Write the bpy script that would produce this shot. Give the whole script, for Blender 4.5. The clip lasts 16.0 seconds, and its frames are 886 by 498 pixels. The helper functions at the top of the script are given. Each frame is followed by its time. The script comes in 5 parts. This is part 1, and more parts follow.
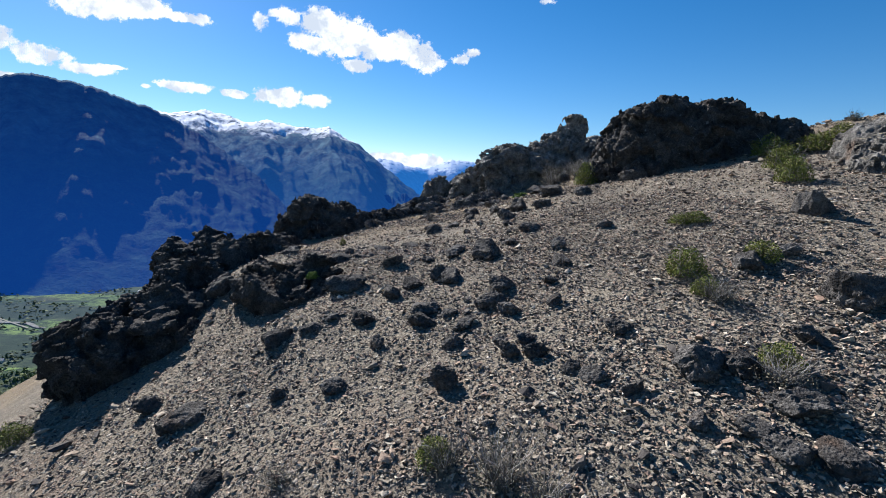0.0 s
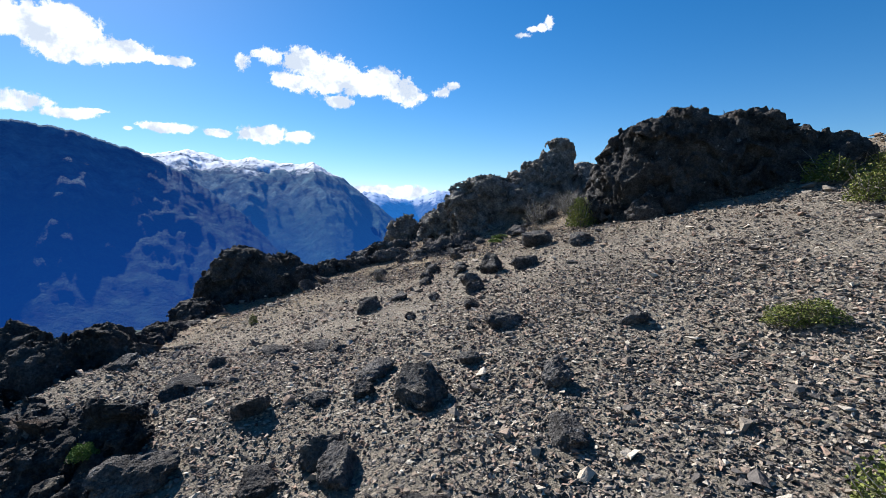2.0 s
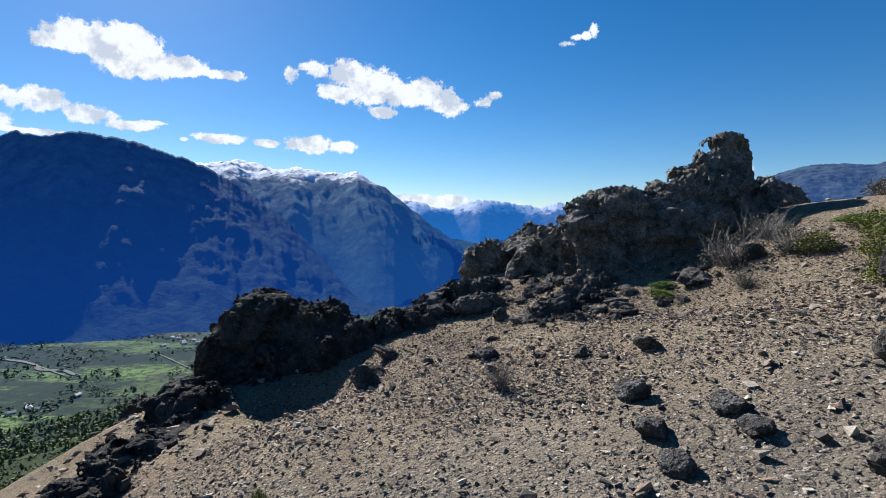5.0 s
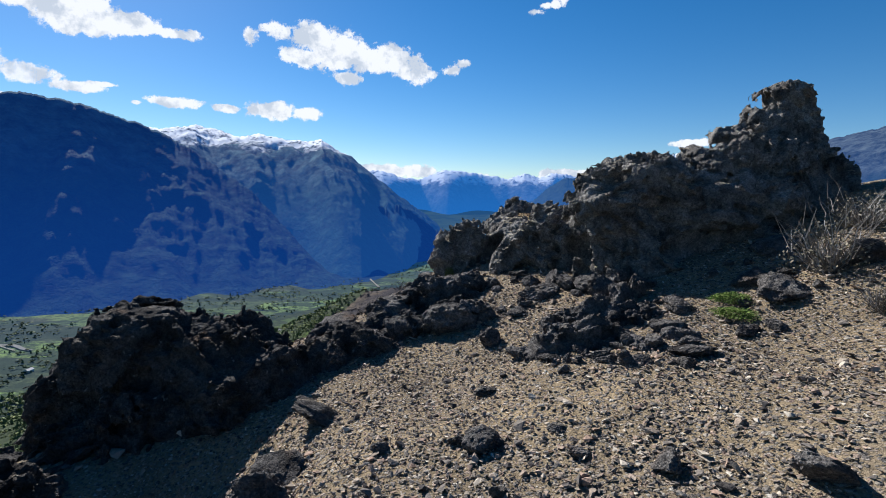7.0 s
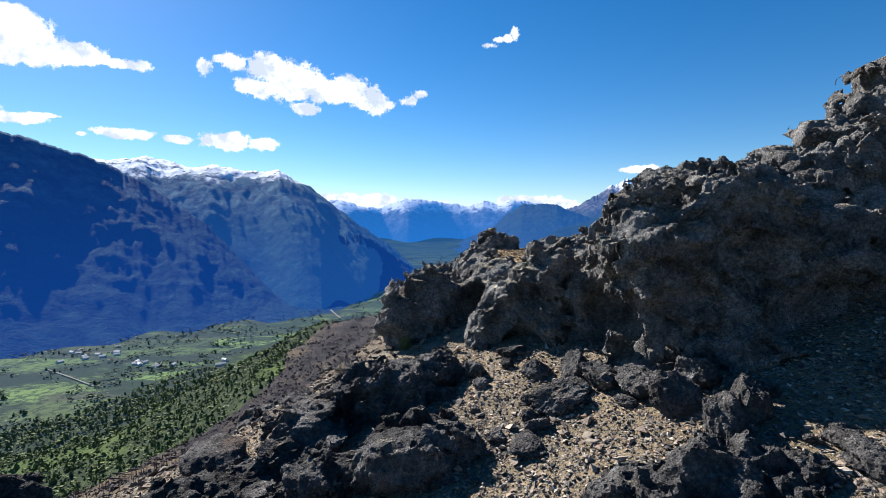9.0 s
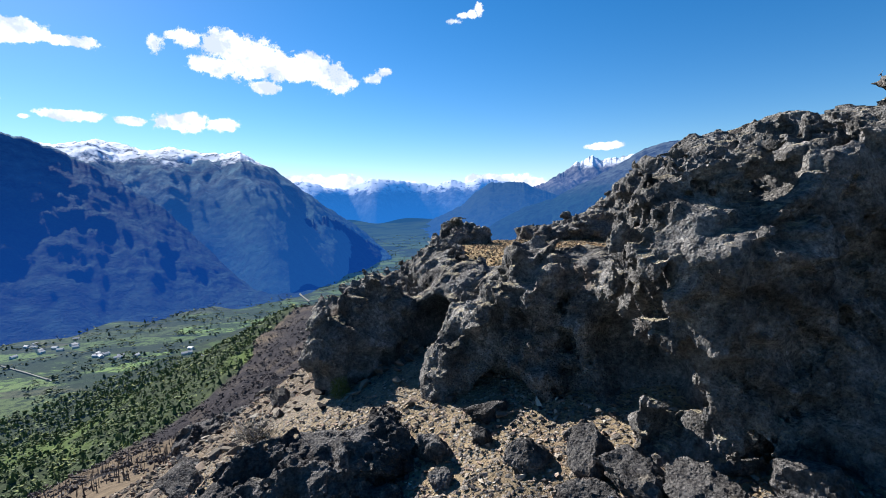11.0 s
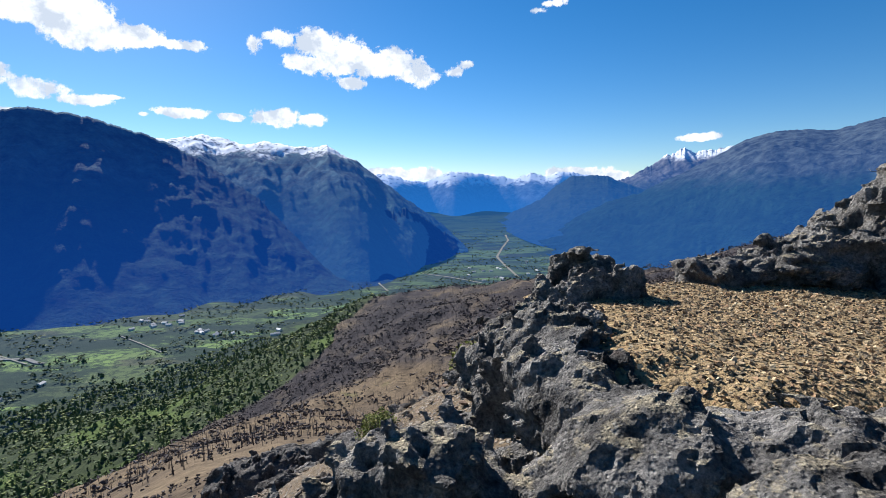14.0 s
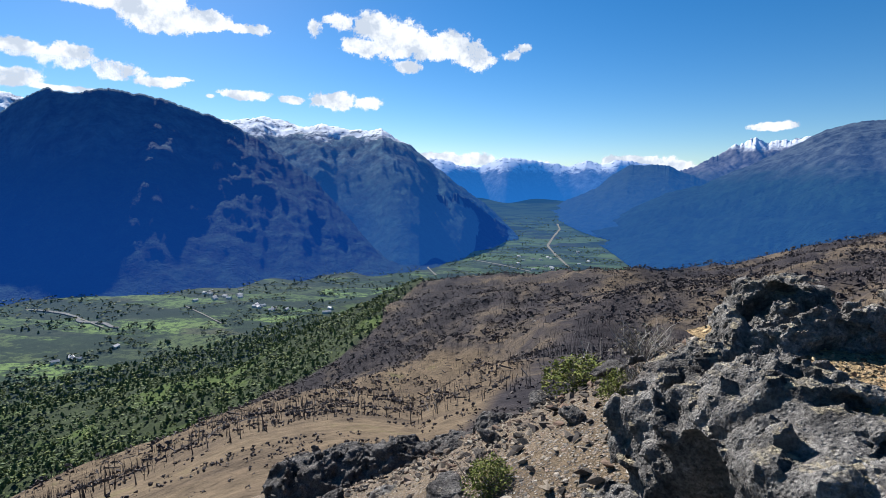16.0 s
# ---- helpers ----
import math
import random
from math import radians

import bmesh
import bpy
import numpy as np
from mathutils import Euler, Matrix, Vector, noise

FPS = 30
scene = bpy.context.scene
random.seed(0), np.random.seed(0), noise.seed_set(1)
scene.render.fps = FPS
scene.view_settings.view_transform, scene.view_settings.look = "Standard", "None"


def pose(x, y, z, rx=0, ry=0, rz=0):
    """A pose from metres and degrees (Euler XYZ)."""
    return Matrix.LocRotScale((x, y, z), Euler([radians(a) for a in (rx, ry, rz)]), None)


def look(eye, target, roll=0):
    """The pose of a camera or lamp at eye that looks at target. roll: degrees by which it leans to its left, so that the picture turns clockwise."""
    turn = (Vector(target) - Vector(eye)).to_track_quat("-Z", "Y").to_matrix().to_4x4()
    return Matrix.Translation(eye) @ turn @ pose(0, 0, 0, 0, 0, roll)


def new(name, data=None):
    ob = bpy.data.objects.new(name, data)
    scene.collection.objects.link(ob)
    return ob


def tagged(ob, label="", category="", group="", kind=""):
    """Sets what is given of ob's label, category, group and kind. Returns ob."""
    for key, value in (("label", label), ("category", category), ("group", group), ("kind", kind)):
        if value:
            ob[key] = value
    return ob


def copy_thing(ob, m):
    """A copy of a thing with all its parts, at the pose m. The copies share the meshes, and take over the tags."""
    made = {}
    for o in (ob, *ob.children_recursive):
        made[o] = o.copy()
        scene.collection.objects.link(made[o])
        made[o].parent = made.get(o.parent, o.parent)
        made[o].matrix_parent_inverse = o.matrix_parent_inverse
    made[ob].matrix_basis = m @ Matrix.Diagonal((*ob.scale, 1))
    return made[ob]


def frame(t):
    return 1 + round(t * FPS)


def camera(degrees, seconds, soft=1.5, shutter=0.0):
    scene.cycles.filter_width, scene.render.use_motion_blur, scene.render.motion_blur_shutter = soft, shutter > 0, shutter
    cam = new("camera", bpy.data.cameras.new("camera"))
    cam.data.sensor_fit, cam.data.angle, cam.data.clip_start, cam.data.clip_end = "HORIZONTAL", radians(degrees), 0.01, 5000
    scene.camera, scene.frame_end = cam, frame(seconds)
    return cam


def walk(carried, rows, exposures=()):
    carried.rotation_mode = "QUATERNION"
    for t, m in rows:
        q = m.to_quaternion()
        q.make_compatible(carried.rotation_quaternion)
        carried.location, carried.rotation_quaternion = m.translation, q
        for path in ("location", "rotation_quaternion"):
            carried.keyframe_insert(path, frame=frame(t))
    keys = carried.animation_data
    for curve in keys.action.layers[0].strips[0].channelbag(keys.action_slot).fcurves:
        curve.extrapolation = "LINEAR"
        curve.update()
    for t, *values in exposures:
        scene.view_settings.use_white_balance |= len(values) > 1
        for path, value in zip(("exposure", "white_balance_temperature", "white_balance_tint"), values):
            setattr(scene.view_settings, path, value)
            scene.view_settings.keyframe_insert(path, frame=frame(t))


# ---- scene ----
cam = camera(84.4, 16.0, soft=0.8)
PATH = [
    (0, (-0.403, -2.811, -0.739), (-0.399, 7.101, -2.063), 1.99),
    (0.5, (-0.181, -1.993, -0.811), (0.283, 7.913, -2.099), 1.19),
    (1, (0.068, -1.197, -0.767), (1.099, 8.707, -1.689), 1.18),
    (1.5, (0.247, -0.374, -0.572), (0.885, 9.572, -1.397), -0.12),
    (2, (0.281, 0.434, -0.385), (0.530, 10.405, -1.099), -0.13),
    (2.5, (0.240, 1.134, -0.316), (-0.660, 11.082, -0.800), 0.02),
    (3, (-0.015, 1.951, -0.201), (-1.453, 11.844, -0.419), -0.16),
    (3.5, (-0.346, 2.730, -0.119), (-1.716, 12.635, -0.280), 0.35),
    (4, (-0.665, 3.647, -0.045), (-2.278, 13.514, -0.219), 0.48),
    (4.2, (-0.804, 4.002, -0.038), (-2.046, 13.923, -0.239), 0.29),
    (6.3, (-1.239, 7.024, 0.212), (-1.572, 16.965, -0.821), 0.48),
    (6.5, (-1.244, 7.348, 0.223), (-1.544, 17.289, -0.824), 0.59),
    (7, (-1.256, 8.198, 0.155), (-1.148, 18.135, -0.964), 0.82),
    (7.5, (-1.217, 9.196, 0.113), (-0.753, 19.127, -0.957), 1.24),
    (8, (-1.227, 10.014, 0.107), (-0.450, 19.930, -0.924), 1.25),
    (8.5, (-1.213, 10.806, 0.127), (-0.199, 20.736, -0.474), 0.50),
    (8.7, (-1.170, 11.057, 0.173), (-0.317, 21.006, -0.355), -0.27),
    (10.8, (-0.681, 13.058, 0.385), (0.864, 22.885, -0.634), -1.34),
    (11, (-0.670, 13.275, 0.387), (0.837, 23.113, -0.589), -1.53),
    (11.5, (-0.702, 13.894, 0.328), (0.308, 23.830, -0.177), -1.29),
    (12, (-0.669, 14.630, 0.371), (0.474, 24.555, -0.077), -1.39),
    (12.5, (-0.573, 15.392, 0.461), (1.253, 25.211, -0.044), -1.01),
    (13, (-0.360, 15.879, 0.561), (1.181, 25.743, -0.012), -0.79),
    (13.5, (-0.326, 16.239, 0.632), (0.511, 26.176, -0.111), -0.84),
    (14, (-0.461, 16.745, 0.606), (-0.520, 26.686, -0.478), -0.88),
    (14.5, (-0.666, 17.080, 0.639), (-2.221, 26.877, -0.624), -0.88),
    (15, (-0.929, 17.355, 0.638), (-3.432, 26.947, -0.678), -0.48),
    (15.5, (-1.108, 17.629, 0.689), (-2.764, 27.403, -0.626), 0.20),
    (16, (-1.211, 17.751, 0.714), (-2.273, 27.599, -0.658), 0.63),
]
walk(cam, [(t, look(eye, target, roll)) for t, eye, target, roll in PATH],
     [(t, stops, 6060, 10) for t, stops in ((0, 1.27), (2.5, 1.3), (4, 1.1), (7, 1.05), (8.7, 1.3), (11, 1.42), (13.5, 1.27), (16, 1.15))])

# ---- world, sun, exposure ----
SUN_AZ, SUN_EL = -36.0, 34.0   # degrees from +y towards +x, and above the horizon
world = bpy.data.worlds.new("world")
scene.world = world
world.use_nodes = True
wn = world.node_tree
sky = wn.nodes.new("ShaderNodeTexSky")
sky.sky_type, sky.sun_disc = "NISHITA", False
sky.sun_elevation, sky.sun_rotation = radians(SUN_EL), radians(SUN_AZ)
sky.altitude, sky.air_density, sky.dust_density, sky.ozone_density = 1200.0, 1.0, 0.3, 3.0
deep = wn.nodes.new("ShaderNodeHueSaturation")
deep.inputs["Saturation"].default_value = 1.35
wn.links.new(sky.outputs[0], deep.inputs["Color"])
wn.links.new(deep.outputs[0], wn.nodes["Background"].inputs[0])
wn.nodes["Background"].inputs[1].default_value = 0.049
sun = new("sun", bpy.data.lights.new("sun", "SUN"))
sun.data.energy, sun.data.angle, sun.data.color = 5.0, radians(0.53), (1.0, 0.95, 0.87)
_a, _e = radians(SUN_AZ), radians(SUN_EL)
TO_SUN = Vector((math.sin(_a) * math.cos(_e), math.cos(_a) * math.cos(_e), math.sin(_e)))
sun.matrix_world = look((0, 0, 60), Vector((0, 0, 60)) - TO_SUN)

# ---- materials ----
class Nodes:
    """Short hands for building one node material."""

    def __init__(self, name, rough=0.9):
        self.mat = bpy.data.materials.new(name)
        self.mat.use_nodes = True
        self.t = self.mat.node_tree
        self.bsdf = self.t.nodes["Principled BSDF"]
        self.bsdf.inputs["Roughness"].default_value = rough
        self.bsdf.inputs["Specular IOR Level"].default_value = 0.04
        self.pos = self.add("ShaderNodeNewGeometry").outputs["Position"]

    def add(self, kind, **values):
        n = self.t.nodes.new(kind)
        for key, value in values.items():
            n.inputs[key.replace("_", " ")].default_value = value
        return n

    def link(self, a, b):
        self.t.links.new(a, b)

    def noise(self, size, detail=4.0, rough=0.6, vec=None):
        n = self.add("ShaderNodeTexNoise", Scale=1.0 / size, Detail=detail, Roughness=rough)
        self.link(vec or self.pos, n.inputs["Vector"])
        return n.outputs[0]

    def ramp(self, fac, *stops):
        n = self.add("ShaderNodeValToRGB")
        while len(n.color_ramp.elements) < len(stops):
            n.color_ramp.elements.new(0.5)
        for e, (at, c) in zip(n.color_ramp.elements, stops):
            e.position, e.color = at, (*c, 1) if len(c) == 3 else c
        self.link(fac, n.inputs[0])
        return n.outputs[0]

    def span(self, fac, a, b, lo=0.0, hi=1.0):
        n = self.add("ShaderNodeMapRange")
        n.interpolation_type = "SMOOTHSTEP"
        for k, v in zip((1, 2, 3, 4), (a, b, lo, hi)):
            n.inputs[k].default_value = v
        self.link(fac, n.inputs[0])
        return n.outputs[0]

    def math(self, op, a, b):
        n = self.add("ShaderNodeMath")
        n.operation = op
        for k, v in enumerate((a, b)):
            if isinstance(v, (int, float)):
                n.inputs[k].default_value = v
            else:
                self.link(v, n.inputs[k])
        return n.outputs[0]

    def mix(self, fac, a, b, how="MIX"):
        n = self.add("ShaderNodeMix")
        n.data_type, n.blend_type = "RGBA", how
        for k, v in ((0, fac), (6, a), (7, b)):
            if isinstance(v, (int, float)):
                n.inputs[k].default_value = v
            elif isinstance(v, tuple):
                n.inputs[k].default_value = (*v, 1)
            else:
                self.link(v, n.inputs[k])
        return n.outputs[2]

    def axis(self, k, of=None):
        n = self.add("ShaderNodeSeparateXYZ")
        self.link(of or self.pos, n.inputs[0])
        return n.outputs[k]

    def up(self):
        return self.axis(2, self.add("ShaderNodeNewGeometry").outputs["Normal"])

    def bump(self, height, depth, before=None):
        n = self.add("ShaderNodeBump", Strength=1.0, Distance=depth)
        self.link(height, n.inputs["Height"])
        if before:
            self.link(before, n.inputs["Normal"])
        self.link(n.outputs[0], self.bsdf.inputs["Normal"])
        return n.outputs[0]

    def paint(self, colour):
        if isinstance(colour, tuple):
            self.bsdf.inputs["Base Color"].default_value = (*colour, 1)
        else:
            self.link(colour, self.bsdf.inputs["Base Color"])
        return self.mat

    def attr(self, name):
        n = self.add("ShaderNodeAttribute")
        n.attribute_name = name
        return n.outputs["Fac"]


def rock_material(name, dark, light, top_tone, top_share):
    n = Nodes(name, 0.92)
    c = n.ramp(n.noise(0.35, 6, 0.65), (0.3, dark), (0.52, tuple((a + b) / 2 for a, b in zip(dark, light))), (0.72, light))
    c = n.mix(0.7, c, n.ramp(n.noise(0.05, 6, 0.75), (0.3, (0.25, 0.25, 0.26)), (0.7, (1.35, 1.3, 1.25))), "MULTIPLY")
    pale = n.span(n.noise(0.11, 3, 0.5), 0.66, 0.74)
    c = n.mix(n.math("MULTIPLY", pale, 0.5), c, (0.48, 0.47, 0.45))
    rust = n.span(n.noise(0.6, 3, 0.6), 0.6, 0.75)
    c = n.mix(n.math("MULTIPLY", rust, 0.45), c, (0.2, 0.12, 0.075))
    # Up-facing faces take the paler tan tone in noise-edged patches.
    flat = n.math("MULTIPLY", n.span(n.up(), 0.7, 0.96), n.span(n.noise(0.22, 5, 0.65), 0.62 - top_share * 0.25, 0.72 - top_share * 0.2))
    c = n.mix(n.math("MULTIPLY", flat, 0.85), c, top_tone)
    c = n.mix(0.6, c, n.ramp(n.noise(0.03, 5, 0.75), (0.38, (0.35, 0.35, 0.36)), (0.5, (0.97, 0.97, 0.97)), (0.62, (1.6, 1.58, 1.53))), "MULTIPLY")
    pits = n.add("ShaderNodeTexVoronoi", Scale=42.0, Randomness=1.0)
    n.link(n.pos, pits.inputs["Vector"])
    b = n.bump(n.noise(0.13, 6, 0.7), 0.1)
    b = n.bump(n.noise(0.028, 6, 0.8), 0.045, b)
    n.bump(n.span(pits.outputs["Distance"], 0.05, 0.5), 0.02, b)
    return n.paint(c)


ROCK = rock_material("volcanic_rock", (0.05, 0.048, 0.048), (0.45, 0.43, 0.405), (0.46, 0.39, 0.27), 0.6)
# Darker copy of ROCK: partly blacker stone, partly deep shade held in its colour.
BLACK_SHADED = rock_material("black_shaded_rock", (0.022, 0.021, 0.022), (0.18, 0.17, 0.163), (0.24, 0.205, 0.16), 0.25)
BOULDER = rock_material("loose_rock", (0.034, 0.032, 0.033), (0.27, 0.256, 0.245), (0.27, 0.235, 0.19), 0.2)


def gravel_material(name="gravel", tint=(1.0, 1.0, 1.0), warm=0.85):
    """Grit with small close-packed stones of two sizes, each of its own grey or brown."""
    n = Nodes(name, 0.95)
    c = n.ramp(n.noise(0.9, 5, 0.6), (0.3, (0.18, 0.157, 0.127)), (0.55, (0.26, 0.225, 0.178)), (0.75, (0.34, 0.29, 0.22)))
    c = n.mix(0.6, c, n.ramp(n.noise(0.045, 6, 0.75), (0.3, (0.35, 0.35, 0.35)), (0.52, (0.95, 0.93, 0.91)), (0.72, (1.6, 1.55, 1.5))), "MULTIPLY")
    c = n.mix(n.span(n.noise(2.2, 4, 0.6), 0.58, 0.7), c, n.mix(0.5, c, (0.2, 0.135, 0.105)))
    ochre = n.span(n.math("ADD", n.axis(1), n.math("MULTIPLY", n.noise(1.5, 4, 0.6), 4.0)), 9.0, 14.0)
    c = n.mix(n.math("MULTIPLY", ochre, n.span(n.axis(1), 19.0, 17.0, 0.0, warm)), c, n.mix(1.0, c, (1.1, 0.97, 0.76), "MULTIPLY"))
    c = n.mix(n.span(n.math("ADD", n.axis(1), n.noise(1.2, 4, 0.6)), 18.4, 20.2, 0.0, warm), c, n.mix(1.0, c, (0.66, 0.56, 0.46), "MULTIPLY"))
    spot = n.add("ShaderNodeVectorMath")
    spot.operation = "ADD"
    n.link(n.pos, spot.inputs[0])
    warp = n.add("ShaderNodeTexNoise", Scale=25.0)
    n.link(n.pos, warp.inputs["Vector"])
    soft = n.add("ShaderNodeVectorMath")
    soft.operation = "SCALE"
    soft.inputs["Scale"].default_value = 0.03
    n.link(warp.outputs["Color"], soft.inputs[0])
    n.link(soft.outputs[0], spot.inputs[1])
    lift = None
    for size, share in ((0.055, 0.35), (0.026, 0.28)):
        v = n.add("ShaderNodeTexVoronoi", Scale=1 / size, Randomness=1.0)
        n.link(spot.outputs[0], v.inputs["Vector"])
        own = n.axis(0, v.outputs["Color"])
        there = n.math("MULTIPLY", n.span(n.axis(1, v.outputs["Color"]), share - 0.02, share + 0.02), n.span(v.outputs["Distance"], 0.5, 0.36))
        tone = n.ramp(own, (0.0, (0.08, 0.075, 0.072)), (0.35, (0.19, 0.17, 0.15)), (0.6, (0.31, 0.265, 0.21)), (0.8, (0.27, 0.2, 0.155)), (1.0, (0.46, 0.42, 0.36)))
        c = n.mix(there, c, tone)
        dome = n.math("MULTIPLY", there, n.math("MULTIPLY", n.math("SUBTRACT", 1.1, v.outputs["Distance"]), size))
        lift = dome if lift is None else n.math("ADD", lift, dome)
    b = n.bump(n.noise(0.03, 6, 0.75), 0.03)
    b = n.bump(n.noise(0.1, 5, 0.7), 0.06, b)
    n.bump(lift, 0.8, b)
    return n.paint(n.mix(1.0, c, tint, "MULTIPLY"))


def stone_material(name, tint):
    n = Nodes(name, 0.85)
    r = n.add("ShaderNodeNewGeometry").outputs["Random Per Island"]
    c = n.ramp(r, (0.0, (0.035, 0.033, 0.034)), (0.28, (0.1, 0.092, 0.088)), (0.52, (0.21, 0.185, 0.155)), (0.72, (0.21, 0.15, 0.12)), (0.9, (0.31, 0.275, 0.23)), (1.0, (0.36, 0.335, 0.29)))
    c = n.mix(0.5, c, n.ramp(n.noise(0.03, 4, 0.6), (0.3, (0.5, 0.5, 0.5)), (0.7, (1.3, 1.3, 1.3))), "MULTIPLY")
    n.bump(n.noise(0.02, 3, 0.6), 0.008)
    return n.paint(n.mix(1.0, c, tint, "MULTIPLY"))


def leaf_material(name, a, b, dead):
    n = Nodes(name, 0.7)
    r = n.add("ShaderNodeNewGeometry").outputs["Random Per Island"]
    n.bsdf.inputs["Subsurface Weight"].default_value = 0.0
    return n.paint(n.ramp(r, (0.0, a), (0.7, b), (1.0, dead)))


GRAVEL = gravel_material()
OCHRE_BED = gravel_material("ochre_grit", (1.5, 1.26, 0.88), 0.0)
STONE = stone_material("scree_stone", (1.27, 1.21, 1.14))
DARK_STONE = stone_material("dark_scree_stone", (0.8, 0.76, 0.71))
OCHRE = stone_material("ochre_stone", (1.38, 1.2, 0.88))
LEAF = leaf_material("shrub_leaf", (0.07, 0.088, 0.024), (0.17, 0.19, 0.045), (0.22, 0.19, 0.09))
MOSS = leaf_material("cushion_leaf", (0.06, 0.1, 0.02), (0.14, 0.2, 0.05), (0.18, 0.2, 0.07))
DRY = leaf_material("dry_leaf", (0.09, 0.085, 0.06), (0.17, 0.15, 0.11), (0.25, 0.22, 0.17))
TWIG = leaf_material("dead_twig", (0.07, 0.06, 0.05), (0.2, 0.18, 0.16), (0.4, 0.38, 0.36))
PINE = leaf_material("forest_tree", (0.05, 0.072, 0.032), (0.095, 0.125, 0.045), (0.16, 0.175, 0.05))
POPLAR = leaf_material("valley_tree", (0.035, 0.054, 0.03), (0.06, 0.085, 0.042), (0.11, 0.14, 0.055))
DEADWOOD = leaf_material("dead_brush", (0.036, 0.031, 0.034), (0.075, 0.064, 0.064), (0.15, 0.125, 0.11))
CHAR = leaf_material("burnt_trunk", (0.045, 0.04, 0.041), (0.1, 0.09, 0.088), (0.18, 0.165, 0.16))


def far_ground_material():
    """Burnt hillside, forest floor and valley fields, told apart by the cover attribute; distance haze is painted in as
    blue emission that grows with far.
    """
    n = Nodes("hillside_and_valley", 0.95)
    cover = n.math("ADD", n.attr("cover"), n.math("MULTIPLY", n.math("SUBTRACT", n.noise(30, 5, 0.6), 0.5), 0.5))
    burnt = n.ramp(n.noise(75, 9, 0.72), (0.38, (0.02, 0.018, 0.021)), (0.46, (0.032, 0.028, 0.031)), (0.51, (0.05, 0.042, 0.039)), (0.57, (0.09, 0.07, 0.052)), (0.65, (0.13, 0.1, 0.068)), (0.72, (0.07, 0.072, 0.03)))
    grass = n.ramp(n.noise(22, 8, 0.7), (0.3, (0.05, 0.039, 0.03)), (0.46, (0.085, 0.064, 0.045)), (0.62, (0.125, 0.094, 0.062)), (0.74, (0.09, 0.086, 0.036)))
    burnt = n.mix(n.span(cover, -0.3, -0.6), burnt, grass)
    burnt = n.mix(0.8, burnt, n.ramp(n.noise(3.0, 8, 0.8), (0.33, (0.35, 0.35, 0.35)), (0.5, (0.95, 0.94, 0.93)), (0.68, (1.45, 1.4, 1.35))), "MULTIPLY")
    forest = n.ramp(n.noise(14, 5, 0.7), (0.35, (0.02, 0.029, 0.015)), (0.52, (0.032, 0.042, 0.02)), (0.66, (0.045, 0.058, 0.023)))
    forest = n.mix(n.span(n.noise(120, 5, 0.6), 0.57, 0.64), forest, (0.06, 0.085, 0.024))
    along = n.add("ShaderNodeMapping")
    along.inputs["Rotation"].default_value = (0, 0, radians(28))
    along.inputs["Scale"].default_value = (0.4, 1.0, 1.0)
    n.link(n.pos, along.inputs["Vector"])
    field = n.add("ShaderNodeTexVoronoi", Scale=1 / 75, Randomness=1.0)
    n.link(along.outputs[0], field.inputs["Vector"])
    f = n.axis(1, field.outputs["Color"])
    meadow = n.ramp(f, (0.0, (0.028, 0.04, 0.026)), (0.25, (0.045, 0.058, 0.036)), (0.42, (0.065, 0.088, 0.036)), (0.6, (0.07, 0.07, 0.046)), (0.78, (0.085, 0.125, 0.042)), (0.88, (0.13, 0.185, 0.055)), (1.0, (0.16, 0.23, 0.07)))
    strip_noise = n.noise(150, 5, 0.6, along.outputs[0])
    meadow = n.mix(n.span(strip_noise, 0.54, 0.58), meadow, n.mix(0.6, meadow, (0.15, 0.22, 0.065)))
    meadow = n.mix(n.math("MULTIPLY", n.span(n.noise(90, 9, 0.75, along.outputs[0]), 0.46, 0.53), n.span(n.attr("far"), 1200.0, 2200.0, 0.9, 0.4)), meadow, (0.02, 0.033, 0.023))
    meadow = n.mix(n.math("MULTIPLY", n.span(n.noise(16, 6, 0.75), 0.49, 0.56), n.span(n.attr("far"), 1200.0, 2200.0, 0.75, 0.35)), meadow, (0.02, 0.032, 0.02))
    meadow = n.mix(n.math("MULTIPLY", n.span(n.attr("far"), 1600.0, 2300.0), n.span(n.noise(110, 6, 0.65, along.outputs[0]), 0.48, 0.55)), meadow, (0.15, 0.21, 0.06))
    c = n.mix(n.span(cover, 0.4, 0.6), burnt, forest)
    c = n.mix(n.span(cover, 1.4, 1.6), c, meadow)
    n.bump(n.noise(6, 5, 0.7), 1.5)
    n.paint(c)
    haze_glow = n.add("ShaderNodeEmission", Color=(0.01, 0.04, 0.1, 1.0), Strength=1.0)
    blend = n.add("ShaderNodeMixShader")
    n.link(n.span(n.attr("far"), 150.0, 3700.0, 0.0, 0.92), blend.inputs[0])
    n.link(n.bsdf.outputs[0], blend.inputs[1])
    n.link(haze_glow.outputs[0], blend.inputs[2])
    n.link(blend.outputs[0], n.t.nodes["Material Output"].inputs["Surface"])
    return n.mat


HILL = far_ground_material()


